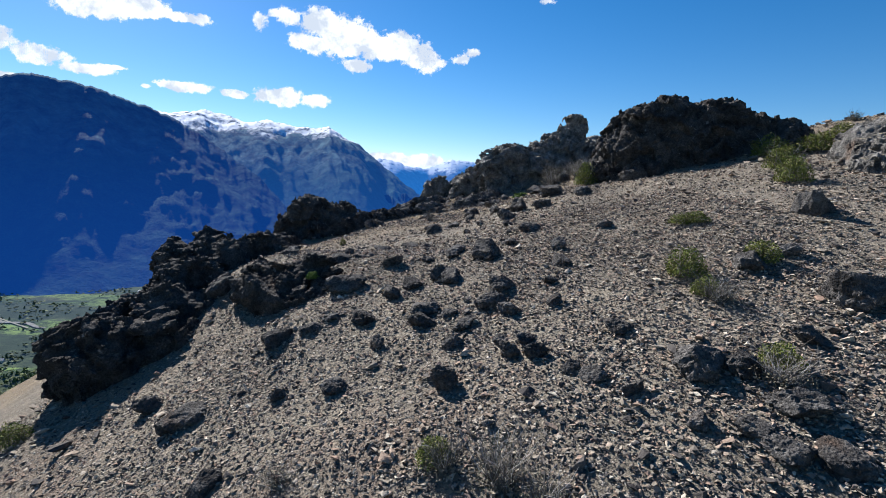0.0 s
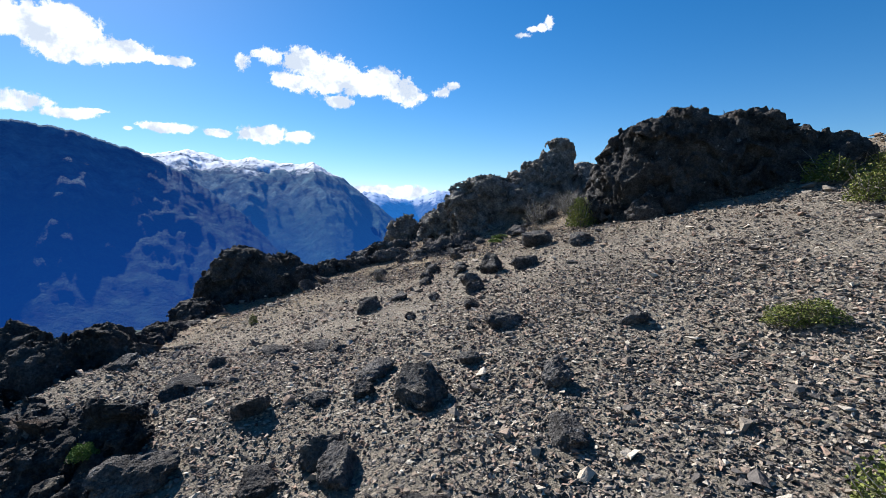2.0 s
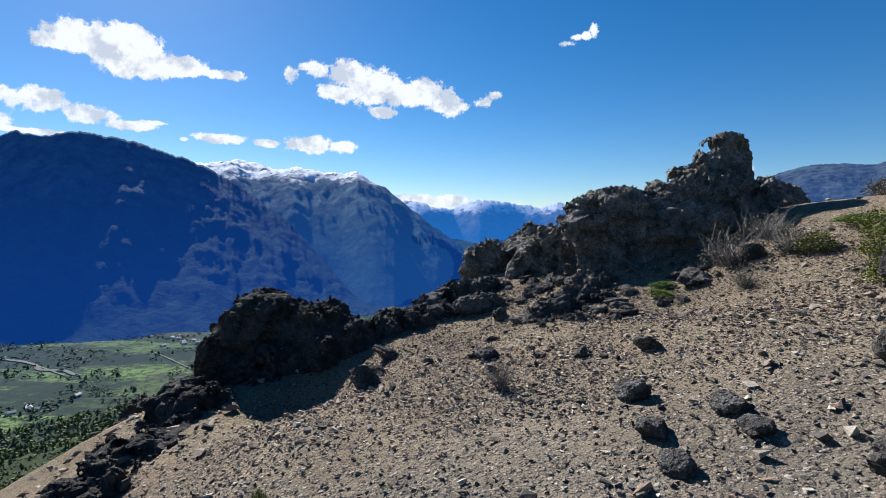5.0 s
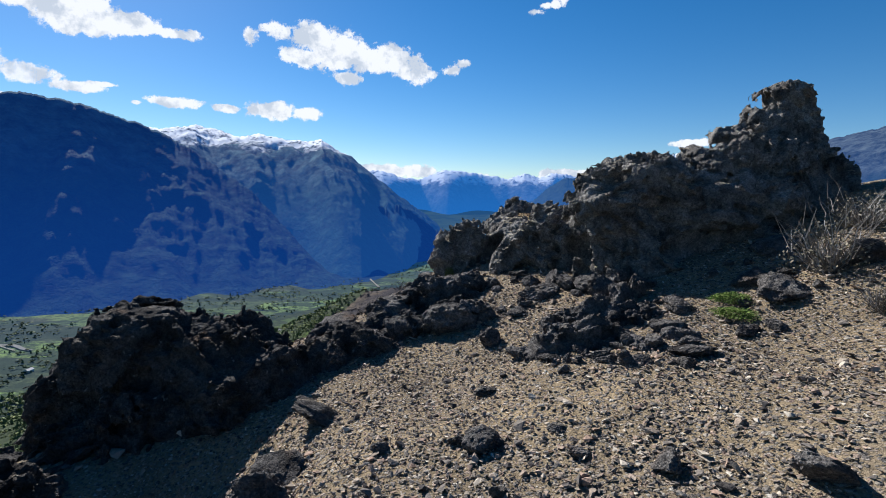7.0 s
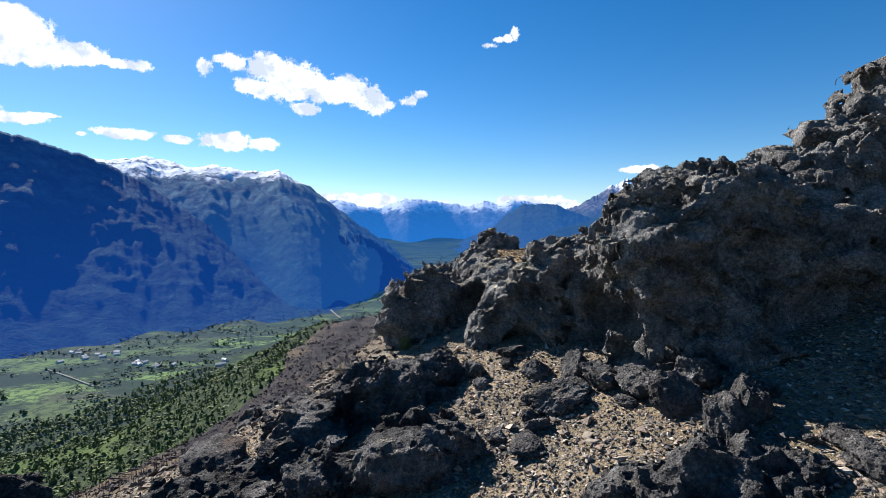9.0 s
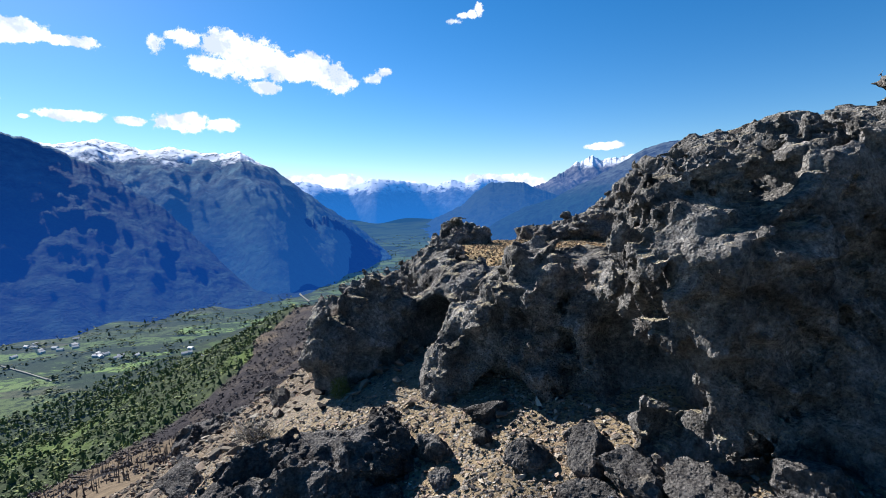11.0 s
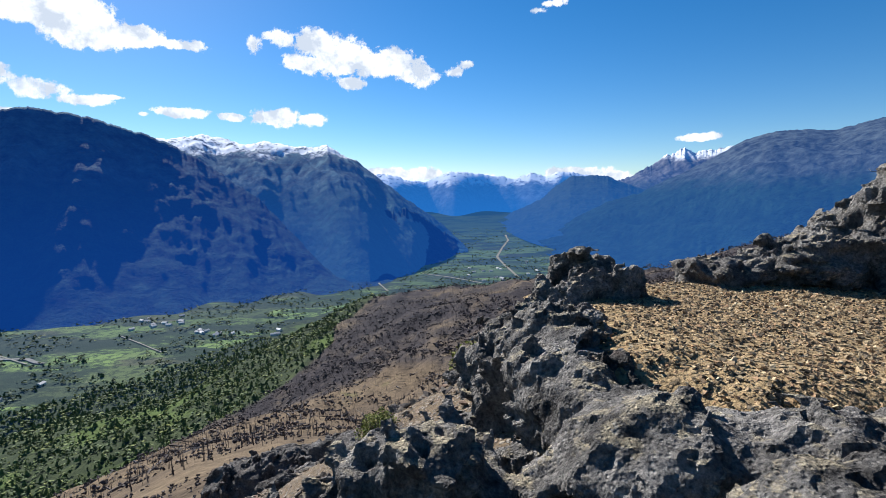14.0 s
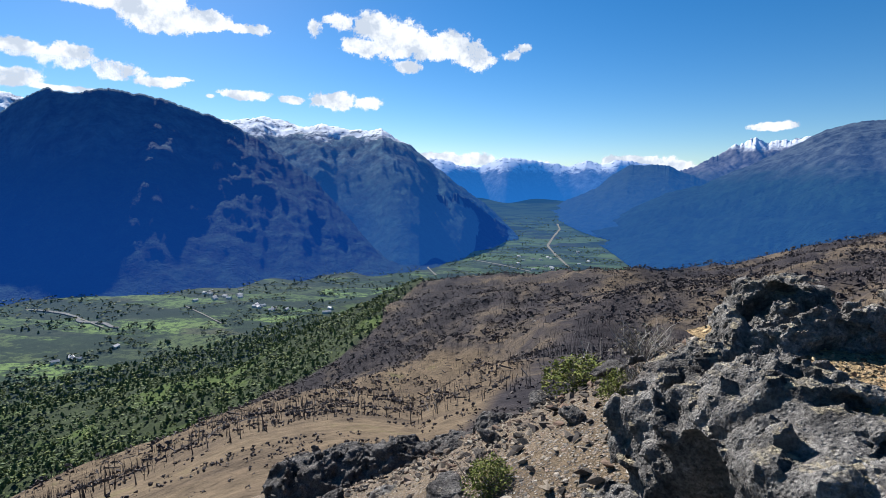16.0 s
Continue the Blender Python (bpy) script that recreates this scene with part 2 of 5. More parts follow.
def mountain_material(name, rock, wood, haze, veil, snow_from, snow_to, tree_to):
    """A distant mountain: woods below, bare rock above, snow on the heights. Blue haze is painted over it as emission,
    thinner with height.
    """
    n = Nodes(name, 0.95)
    z = n.math("ADD", n.axis(2), n.math("MULTIPLY", n.math("SUBTRACT", n.noise(160, 7, 0.7), 0.5), 230.0))
    c = n.ramp(n.noise(70, 7, 0.7), (0.36, tuple(v * 0.3 for v in rock)), (0.66, tuple(v * 2.3 for v in rock)))
    c = n.mix(n.span(z, tree_to + 60, tree_to - 60), c, n.ramp(n.noise(45, 7, 0.75), (0.35, tuple(v * 0.5 for v in wood)), (0.7, tuple(v * 1.8 for v in wood))))
    snow = n.math("MULTIPLY", n.span(z, snow_from, snow_to), n.span(n.noise(55, 7, 0.75), 0.36, 0.46))
    c = n.mix(snow, c, (0.9, 0.92, 0.94))
    n.bump(n.math("MULTIPLY", n.noise(60, 7, 0.7), n.math("SUBTRACT", 1.0, n.math("MULTIPLY", snow, 0.97))), 26.0)
    n.paint(c)
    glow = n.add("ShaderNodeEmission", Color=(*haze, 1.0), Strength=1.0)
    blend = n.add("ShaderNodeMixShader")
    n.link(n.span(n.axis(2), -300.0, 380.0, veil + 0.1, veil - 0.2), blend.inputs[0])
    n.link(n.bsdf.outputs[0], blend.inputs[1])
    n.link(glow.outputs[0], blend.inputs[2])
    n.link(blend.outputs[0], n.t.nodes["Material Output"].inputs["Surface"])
    return n.mat


def cloud_material():
    n = Nodes("cloud", 1.0)
    d = n.math("ADD", n.attr("puff"), n.math("ADD", n.math("MULTIPLY", n.math("SUBTRACT", n.noise(210, 10, 0.62), 0.5), 5.0), n.math("MULTIPLY", n.math("SUBTRACT", n.noise(60, 10, 0.7), 0.5), 2.6)))
    alpha = n.span(d, 0.05, 0.75)
    glow = n.add("ShaderNodeEmission", Strength=1.0)
    n.link(n.ramp(n.noise(220, 6, 0.6), (0.42, (0.3, 0.325, 0.36)), (0.53, (0.47, 0.47, 0.47))), glow.inputs["Color"])
    clear = n.add("ShaderNodeBsdfTransparent")
    blend = n.add("ShaderNodeMixShader")
    n.link(alpha, blend.inputs[0])
    n.link(clear.outputs[0], blend.inputs[1])
    n.link(glow.outputs[0], blend.inputs[2])
    n.link(blend.outputs[0], n.t.nodes["Material Output"].inputs["Surface"])
    return n.mat


CLOUD = cloud_material()


def plain_material(name, colour, rough, grain):
    n = Nodes(name, rough)
    return n.paint(n.mix(0.4, colour, n.ramp(n.noise(grain, 4, 0.6), (0.3, (0.6, 0.6, 0.6)), (0.7, (1.3, 1.3, 1.3))), "MULTIPLY"))


ROAD = plain_material("gravel_road", (0.16, 0.155, 0.14), 0.95, 6.0)
WATER = plain_material("shingle_river", (0.1, 0.105, 0.11), 0.8, 12.0)
PLASTER = plain_material("pale_plaster", (0.7, 0.69, 0.66), 0.8, 2.0)
TIN = plain_material("tin_roof", (0.45, 0.44, 0.44), 0.5, 2.0)

# ---- geometry helpers ----
RNG = np.random.default_rng(7)
LATTICE = RNG.random((32, 32, 32)).astype(np.float32)


def vnoise(p):
    """Smooth value noise, 0 to 1, at the rows of p."""
    i = np.floor(p).astype(np.int64)
    f = (p - i).astype(np.float32)
    f = f * f * (3 - 2 * f)
    out = 0
    for dx in (0, 1):
        for dy in (0, 1):
            for dz in (0, 1):
                w = (f[:, 0] if dx else 1 - f[:, 0]) * (f[:, 1] if dy else 1 - f[:, 1]) * (f[:, 2] if dz else 1 - f[:, 2])
                out = out + w * LATTICE[(i[:, 0] + dx) & 31, (i[:, 1] + dy) & 31, (i[:, 2] + dz) & 31]
    return out


def fbm(p, octaves=4, gain=0.5):
    total, amp, norm = 0, 1.0, 0.0
    for k in range(octaves):
        total = total + amp * vnoise(p * 2.03**k + 7.3 * k)
        norm += amp
        amp *= gain
    return total / norm


JITTER = RNG.random((32, 32, 32, 3)).astype(np.float32)


def plates(p):
    """Broken plates: for each row of p the distance to the nearest of scattered points, and that point's own random number."""
    p = p.astype(np.float32)
    i = np.floor(p - 0.5).astype(np.int32)
    best, value = np.full(len(p), 9.0, np.float32), np.zeros(len(p), np.float32)
    for dx in (0, 1):
        for dy in (0, 1):
            for dz in (0, 1):
                c = i + np.array((dx, dy, dz), np.int32)
                k = (c[:, 0] & 31, c[:, 1] & 31, c[:, 2] & 31)
                q = c + JITTER[k] - p
                r = (q * q).sum(-1)
                nearer = r < best
                best = np.where(nearer, r, best)
                value = np.where(nearer, LATTICE[k], value)
    return np.sqrt(best), value


def crests(p, octaves, gain):
    """Sharp-crested fractal noise, about 0 to 1."""
    total, amp, norm = 0, 1.0, 0.0
    for k in range(octaves):
        total = total + amp * np.abs(2 * vnoise(p * 2.07**k + 5.1 * k) - 1)
        norm += amp
        amp *= gain
    return total / norm


def mesh_of(name, verts, faces, smooth=True):
    """A mesh from arrays: verts (n, 3), faces (m, 3) or (m, 4)."""
    me = bpy.data.meshes.new(name)
    verts, faces = np.asarray(verts, np.float32), np.asarray(faces, np.int32)
    k = faces.shape[1]
    me.vertices.add(len(verts))
    me.vertices.foreach_set("co", verts.ravel())
    me.loops.add(faces.size)
    me.loops.foreach_set("vertex_index", faces.ravel())
    me.polygons.add(len(faces))
    me.polygons.foreach_set("loop_start", np.arange(0, faces.size, k, dtype=np.int32))
    me.polygons.foreach_set("use_smooth", np.full(len(faces), smooth))
    me.update(calc_edges=True)
    return me


def thing(name, me, material, label="", category="", group="", kind=""):
    ob = new(name, me)
    if material and not me.materials:
        me.materials.append(material)
    return tagged(ob, label, category, group, kind)


def part(name, me, material, parent, label=""):
    ob = new(name, me)
    if material and not me.materials:
        me.materials.append(material)
    ob.parent = parent
    return tagged(ob, label)


def grid_faces(rows, cols):
    i = np.arange(rows * cols).reshape(rows, cols)
    return np.stack([i[:-1, :-1], i[:-1, 1:], i[1:, 1:], i[1:, :-1]], -1).reshape(-1, 4)


def surface(d, origin, h):
    """The zero surface of a field on a grid (surface nets): verts and quads."""
    s = d < 0
    nx, ny, nz = (v - 1 for v in d.shape)
    corners = [(a, b, c) for a in (0, 1) for b in (0, 1) for c in (0, 1)]
    count = sum(s[a:a + nx, b:b + ny, c:c + nz].astype(np.int8) for a, b, c in corners)
    mixed = (count > 0) & (count < 8)
    cell = np.argwhere(mixed)
    index = np.full(mixed.shape, -1, np.int64)
    index[mixed] = np.arange(len(cell))
    total, n = np.zeros((len(cell), 3)), np.zeros((len(cell), 1))
    for u in corners:
        for ax in range(3):
            if u[ax]:
                continue
            v = list(u)
            v[ax] = 1
            a, b = d[tuple((cell + u).T)], d[tuple((cell + v).T)]
            cross = (a < 0) != (b < 0)
            t = np.where(cross, a / np.where(cross, a - b, 1), 0)
            p = np.array(u, float) + np.zeros((len(cell), 3))
            p[:, ax] += t
            total += np.where(cross[:, None], p, 0)
            n += cross[:, None]
    verts = np.array(origin) + h * (cell + total / n)
    quads = []
    for ax in range(3):
        b, c = (ax + 1) % 3, (ax + 2) % 3
        lo = [slice(None)] * 3
        hi = [slice(None)] * 3
        lo[ax], hi[ax] = slice(0, -1), slice(1, None)
        lo[b] = hi[b] = slice(1, -1)
        lo[c] = hi[c] = slice(1, -1)
        change = s[tuple(lo)] != s[tuple(hi)]
        at = np.argwhere(change)
        at[:, b] += 1
        at[:, c] += 1
        flip = s[tuple(at.T)]
        eb, ec = np.eye(3, dtype=int)[b], np.eye(3, dtype=int)[c]
        q = np.stack([index[tuple((at - eb - ec).T)], index[tuple((at - ec).T)], index[tuple(at.T)], index[tuple((at - eb).T)]], 1)
        q[~flip] = q[~flip][:, ::-1]
        quads.append(q)
    return verts, np.concatenate(quads)


def crag_mesh(name, lumps, hollows=(), h=0.04, rough=1.0, blend=0.18):
    """Craggy volcanic rock: lumps and hollows are ellipsoids (x, y, z, rx, ry, rz), or blocks where a power above 2 follows. Returns a mesh for each mass that stands apart."""
    L = np.array([tuple(e) + (2.0,) * (7 - len(e)) for e in lumps], float)
    lo, hi = (L[:, :3] - L[:, 3:6]).min(0) - 0.4, (L[:, :3] + L[:, 3:6]).max(0) + 0.4
    size = np.ceil((hi - lo) / h).astype(int)
    gx, gy, gz = (lo[k] + h * np.arange(size[k]) for k in range(3))
    P = np.stack(np.meshgrid(gx, gy, gz, indexing="ij"), -1).astype(np.float32)

    def ell(e):
        e = np.asarray(e, np.float32)
        r = e[3:6]
        q = (P - e[:3]) / r
        if len(e) > 6 and e[6] > 2:
            a = np.abs(q) + 1e-4
            k0 = (a ** e[6]).sum(-1) ** (1 / e[6])
            return (k0 - 1) / (np.sqrt(((a ** (e[6] - 1) / r) ** 2).sum(-1)) * k0 ** (1 - e[6]))
        k0 = np.sqrt((q * q).sum(-1)) + 1e-6
        return k0 * (k0 - 1) / (np.sqrt(((q / r) ** 2).sum(-1)) + 1e-6)

    d = ell(L[0])
    for e in L[1:]:
        o = ell(e)
        k = np.clip(0.5 + 0.5 * (o - d) / blend, 0, 1)
        d = o * (1 - k) + d * k - blend * k * (1 - k)
    near = (d > -0.5) & (d < 0.22)
    p = P[near].astype(np.float32)
    warp = np.stack([vnoise(p * 1.6 + 11), vnoise(p * 1.6 + 23), vnoise(p * 1.6 + 37)], -1) - 0.5
    p = p + 0.4 * warp
    lump = fbm(p * 1.2, 2) - 0.5
    _, slab = plates(p * np.array([2.0, 2.0, 2.8]))
    f1, bit = plates(p * 6.3 + 40)
    rugged = crests(p * 2.1, 5, 0.72) - 0.36
    crack = np.clip(0.06 - np.abs(vnoise(p * np.array([1.7, 1.7, 0.8]) + 50) - 0.5), 0, 1)
    d[near] += (rough * (-0.42 * lump + 0.2 * (slab - 0.5) + 0.08 * (bit - 0.5) + 0.13 * (f1 - 0.45) + 0.3 * rugged + 1.2 * crack)).clip(-0.15, 1)
    skin = np.abs(d) < 0.2
    p = P[skin]
    p = p + 0.05 * (np.stack([vnoise(p * 13 + 3), vnoise(p * 13 + 17), vnoise(p * 13 + 29)], -1) - 0.5)
    grain = 0
    for size, depth in ((0.13, 0.05), (0.06, 0.055), (0.03, 0.05)):
        if size > 1.15 * h:
            grain = grain + depth * (np.abs(2 * vnoise(p / size + 61 * depth) - 1) - 0.35)
    d[skin] += (0.5 + 0.5 * rough) * grain * (0.4 + 1.2 * vnoise(p * 1.9 + 71))
    for e in hollows:
        o = ell(np.array(e, float))
        o[near] += 0.3 * (vnoise(P[near] * 3.1 + 90) - 0.5)
        d = np.maximum(d, -o)
    for sl in ((0, ...), (-1, ...)):
        d[sl] = np.maximum(d[sl], 0.1)
    d[:, 0], d[:, -1] = np.maximum(d[:, 0], 0.1), np.maximum(d[:, -1], 0.1)
    d[:, :, 0], d[:, :, -1] = np.maximum(d[:, :, 0], 0.1), np.maximum(d[:, :, -1], 0.1)
    v, q = surface(d, lo, h)
    above = v[:, 2] > land_height(v[:, 0], v[:, 1]) - 0.22
    q = q[above[q].any(1)]
    mark = np.arange(len(v))
    while True:
        low = mark[q].min(1)
        was = mark.copy()
        for k in range(4):
            np.minimum.at(mark, q[:, k], low)
        mark = mark[mark]
        if (mark == was).all():
            break
    which, sizes = np.unique(mark[q[:, 0]], return_counts=True)
    made = []
    for w, n in zip(which, sizes):
        if n > 0.12 * sizes.max():
            keep = q[mark[q[:, 0]] == w]
            used = np.zeros(len(v), bool)
            used[keep] = True
            made.append(mesh_of(name, v[used], (np.cumsum(used) - 1)[keep], False))
    return made


def tops(me, x0, x1, y0, y1, step):
    """Highest surface of a mesh over a grid of columns (nan where there is none)."""
    v = np.empty(len(me.vertices) * 3, np.float32)
    me.vertices.foreach_get("co", v)
    v = v.reshape(-1, 3)
    nx, ny = int((x1 - x0) / step), int((y1 - y0) / step)
    i, j = ((v[:, 0] - x0) / step).astype(int), ((v[:, 1] - y0) / step).astype(int)
    ok = (i >= 0) & (i < nx) & (j >= 0) & (j < ny)
    top = np.full((nx, ny), -1e9)
    np.maximum.at(top, (i[ok], j[ok]), v[ok, 2])
    return top


def rock_mesh(name, seed, subdiv=3, angular=0.75):
    """A broken rock about 1 m across: a ball cut by planes, then roughened."""
    rng = np.random.default_rng(seed)
    bm = bmesh.new()
    bmesh.ops.create_icosphere(bm, subdivisions=subdiv, radius=1.0)
    dirs = np.array([v.co[:] for v in bm.verts])
    tri = np.array([[v.index for v in f.verts] for f in bm.faces])
    bm.free()
    planes = rng.normal(size=(17, 3))
    planes /= np.linalg.norm(planes, axis=1)[:, None]
    reach = rng.uniform(0.55, 0.95, 17)
    dots = dirs @ planes.T
    r = np.where(dots > 0.05, reach / np.maximum(dots, 0.05), 9).min(1)
    r = np.minimum(r, 1.15) * angular + (1 - angular)
    p = dirs * r[:, None]
    q = p + seed * 3.7
    _, w1 = plates(q * 1.9)
    _, w3 = plates(q * 4.3)
    grit = 0.07 * (np.abs(2 * vnoise(q * 8) - 1) - 0.35)
    r2 = 1 - grit + 0.16 * (fbm(q * 1.4, 3) - 0.5) - 0.16 * (w1 - 0.5) - 0.1 * (w3 - 0.5) - 0.18 * (crests(q * 2.2, 4, 0.6) - 0.3)
    p *= r2[:, None]
    p -= (p.max(0) + p.min(0)) / 2
    p /= (p.max(0) - p.min(0))
    return mesh_of(name, p, tri, False)


def chip(seed, n=11, flat=(0.16, 0.36)):
    """A flake of stone: the hull of a few random points, about 1 across."""
    rng = np.random.default_rng(seed)
    p = rng.normal(size=(n, 3))
    p /= np.linalg.norm(p, axis=1)[:, None]
    p *= rng.uniform(0.75, 1.0, (n, 1)) * np.array([0.55, 0.4, rng.uniform(*flat)])
    bm = bmesh.new()
    for c in p:
        bm.verts.new(c)
    bmesh.ops.convex_hull(bm, input=bm.verts)
    bmesh.ops.delete(bm, geom=[v for v in bm.verts if not v.link_faces], context="VERTS")
    bmesh.ops.triangulate(bm, faces=bm.faces)
    bm.verts.index_update()
    v = np.array([x.co[:] for x in bm.verts])
    t = np.array([[x.index for x in f.verts] for f in bm.faces])
    bm.free()
    return v, t


def turns(rng, n, lean):
    """n turn matrices: any heading, leaning by up to about lean radians."""
    a, b, c = rng.uniform(0, 2 * np.pi, n), rng.normal(0, lean, n), rng.normal(0, lean, n)
    z = np.zeros((n, 3, 3)); y = np.zeros((n, 3, 3)); x = np.zeros((n, 3, 3))
    z[:, 0, 0], z[:, 0, 1], z[:, 1, 0], z[:, 1, 1], z[:, 2, 2] = np.cos(a), -np.sin(a), np.sin(a), np.cos(a), 1
    y[:, 0, 0], y[:, 0, 2], y[:, 2, 0], y[:, 2, 2], y[:, 1, 1] = np.cos(b), np.sin(b), -np.sin(b), np.cos(b), 1
    x[:, 1, 1], x[:, 1, 2], x[:, 2, 1], x[:, 2, 2], x[:, 0, 0] = np.cos(c), -np.sin(c), np.sin(c), np.cos(c), 1
    return x @ y @ z if lean < 9 else z


def scatter(name, protos, places, sizes, rng, lean, smooth=False):
    """One mesh of many copies of the shapes protos at places, of the given sizes (n,) or (n, 3)."""
    V, T, base = [], [], 0
    pick = rng.integers(0, len(protos), len(places))
    M = turns(rng, len(places), lean)
    sizes = sizes if sizes.ndim == 2 else sizes[:, None] * np.ones(3)
    for k, (v, t) in enumerate(protos):
        at = np.flatnonzero(pick == k)
        if not len(at):
            continue
        w = np.einsum("nij,nvj->nvi", M[at], v[None] * sizes[at][:, None]) + places[at][:, None]
        V.append(w.reshape(-1, 3))
        T.append((t[None] + (base + len(v) * np.arange(len(at)))[:, None, None]).reshape(-1, 3))
        base += len(v) * len(at)
    return mesh_of(name, np.concatenate(V), np.concatenate(T), smooth)

# ---- the ground: one sheet from the ridge to the end of the valley ----
EDGE = [(-8.0, -80), (-7.0, -8), (-6.4, 2), (-6.0, 8), (-6.4, 13), (-3.6, 16.2), (-1.9, 17.6), (-1.0, 19.5), (-0.6, 21.8), (1.5, 23.6), (8, 24.6), (90, 29)]
HILL_AZ = [-180, -120, -70, -50, -40, -30, -20, -10, 0, 10, 22, 30, 40, 60, 90, 180]
HILL_R = [40, 200, 330, 560, 800, 1100]
HILL_Z = [
    [-12, -24, -25, -25, -25, -24, -24, -24, -22, -20, -16, -13, -10, -6, -2, -12],
    [-60, -110, -110, -101, -95, -84, -83, -90, -76, -66, -56, -46, -34, -22, -10, -60],
    [-120, -190, -190, -172, -160, -148, -134, -111, -90, -76, -60, -46, -30, -20, -15, -120],
    [-200, -230, -215, -213, -213, -202, -163, -115, -95, -101, -87, -57, -28, -20, -20, -200],
    [-300, -300, -300, -300, -300, -300, -290, -235, -190, -175, -150, -125, -80, -20, 0, -300],
    [-300, -300, -300, -300, -300, -300, -300, -300, -300, -300, -300, -275, -240, -150, -50, -300],
]


def beyond_edge(x, y):
    """Metres past the edge of the ridge (negative on the ridge)."""
    best, sign = np.full(x.shape, 1e9), np.ones(x.shape)
    for (ax, ay), (bx, by) in zip(EDGE[:-1], EDGE[1:]):
        ux, uy = bx - ax, by - ay
        t = np.clip(((x - ax) * ux + (y - ay) * uy) / (ux * ux + uy * uy), 0, 1)
        dx, dy = x - ax - t * ux, y - ay - t * uy
        d = np.hypot(dx, dy)
        nearer = d < best - 1e-9
        best = np.where(nearer, d, best)
        sign = np.where(nearer, np.sign(ux * dy - uy * dx), sign)
    return best * sign


def ridge_height(x, y):
    cx, cy = np.clip(x, -7, 11), np.clip(y, -6, 18)
    z = -2.557 + 0.2931 * cy - 0.02786 * cy**2 + 0.000875 * cy**3 + cx * (0.2717 - 0.00097 * cy) + cx**2 * (0.00251 * cy - 0.0235)
    lid = 1.6 - 0.16 * np.clip(y - 10, 0, 12)
    z = np.where(z > lid - 0.8, lid - 0.8 + 0.8 * np.tanh((z - lid + 0.8) / 0.8), z)
    d = beyond_edge(x, y)
    z = z - 0.5 * np.exp(-((x + 3.7) / 0.9) ** 2 - ((y - 12.4) / 0.9) ** 2)
    for cx, cy, w, h in ((-3.7, 5.7, 1.5, 0.6), (-1.7, 4.5, 1.2, 0.22), (-2.2, 10.6, 1.2, 0.14), (-1.2, 13.4, 0.9, -0.18), (2.4, 12.6, 1.2, -0.22), (4.7, 20.0, 1.7, -0.7), (-2.2, 2.9, 0.9, 0.14)):
        z = z + h * np.exp(-((x - cx) / w) ** 2 - ((y - cy) / w) ** 2)
    return z - 0.31 * (d + np.sqrt(d * d + 0.5))


def land_height(x, y):
    x, y = np.asarray(x, float), np.asarray(y, float)
    near = ridge_height(x, y)
    r, az = np.hypot(x, y - 18), np.degrees(np.arctan2(x, y - 18))
    cols = np.array([np.interp(az, HILL_AZ, row) for row in HILL_Z])
    far = np.full(x.shape, 0.0)
    k = np.clip(np.searchsorted(HILL_R, r) - 1, 0, 4)
    rr = np.array(HILL_R, float)
    t = np.clip((r - rr[k]) / (rr[k + 1] - rr[k]), 0, 1)
    flat_k = np.arange(x.size).reshape(x.shape)
    c = cols.reshape(6, -1)
    far = c[k.ravel(), flat_k.ravel()].reshape(x.shape) * (1 - t) + c[k.ravel() + 1, flat_k.ravel()].reshape(x.shape) * t
    far = far + 185 * np.clip((r - 2300) / 2400, 0, 1) * (np.abs(az) < 60)
    b = np.clip((r - 24) / 30, 0, 1)
    b = b * b * (3 - 2 * b)
    z = near * (1 - b) + far * b
    p = np.stack([x, y, 0 * x], -1).reshape(-1, 3)
    z = z + (fbm(p * 0.55, 4) - 0.5).reshape(x.shape) * 0.2 * (1 - b)
    swell = np.clip((r - 60) / 200, 0, 1) * np.clip((900 - r) / 200, 0.03, 1)
    z = z + (fbm(p * 0.011, 5, 0.55) - 0.5).reshape(x.shape) * 34 * swell
    z = z + (fbm(p * 0.034 + 5, 4, 0.6) - 0.5).reshape(x.shape) * 15 * swell
    return z


def grown(a, b, step, far_a, far_b, growth):
    """Coordinates: even from a to b, then growing steps out to far_a and far_b."""
    mid = list(np.arange(a, b, step))
    s, lo = step, [a]
    while lo[-1] > far_a:
        s *= growth
        lo.append(lo[-1] - s)
    s, hi = step, [mid[-1]]
    while hi[-1] < far_b:
        s *= growth
        hi.append(hi[-1] + s)
    return np.array(lo[:0:-1] + mid + hi[1:])


gx = grown(-8.0, 8.5, 0.1, -4700.0, 4700.0, 1.05)
gy = grown(-3.5, 24.0, 0.1, -1500.0, 4900.0, 1.05)
GX, GY = np.meshgrid(gx, gy)
GZ = land_height(GX, GY)
me = mesh_of("ground", np.stack([GX, GY, GZ], -1).reshape(-1, 3), grid_faces(len(gy), len(gx)))
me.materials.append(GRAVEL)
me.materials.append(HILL)


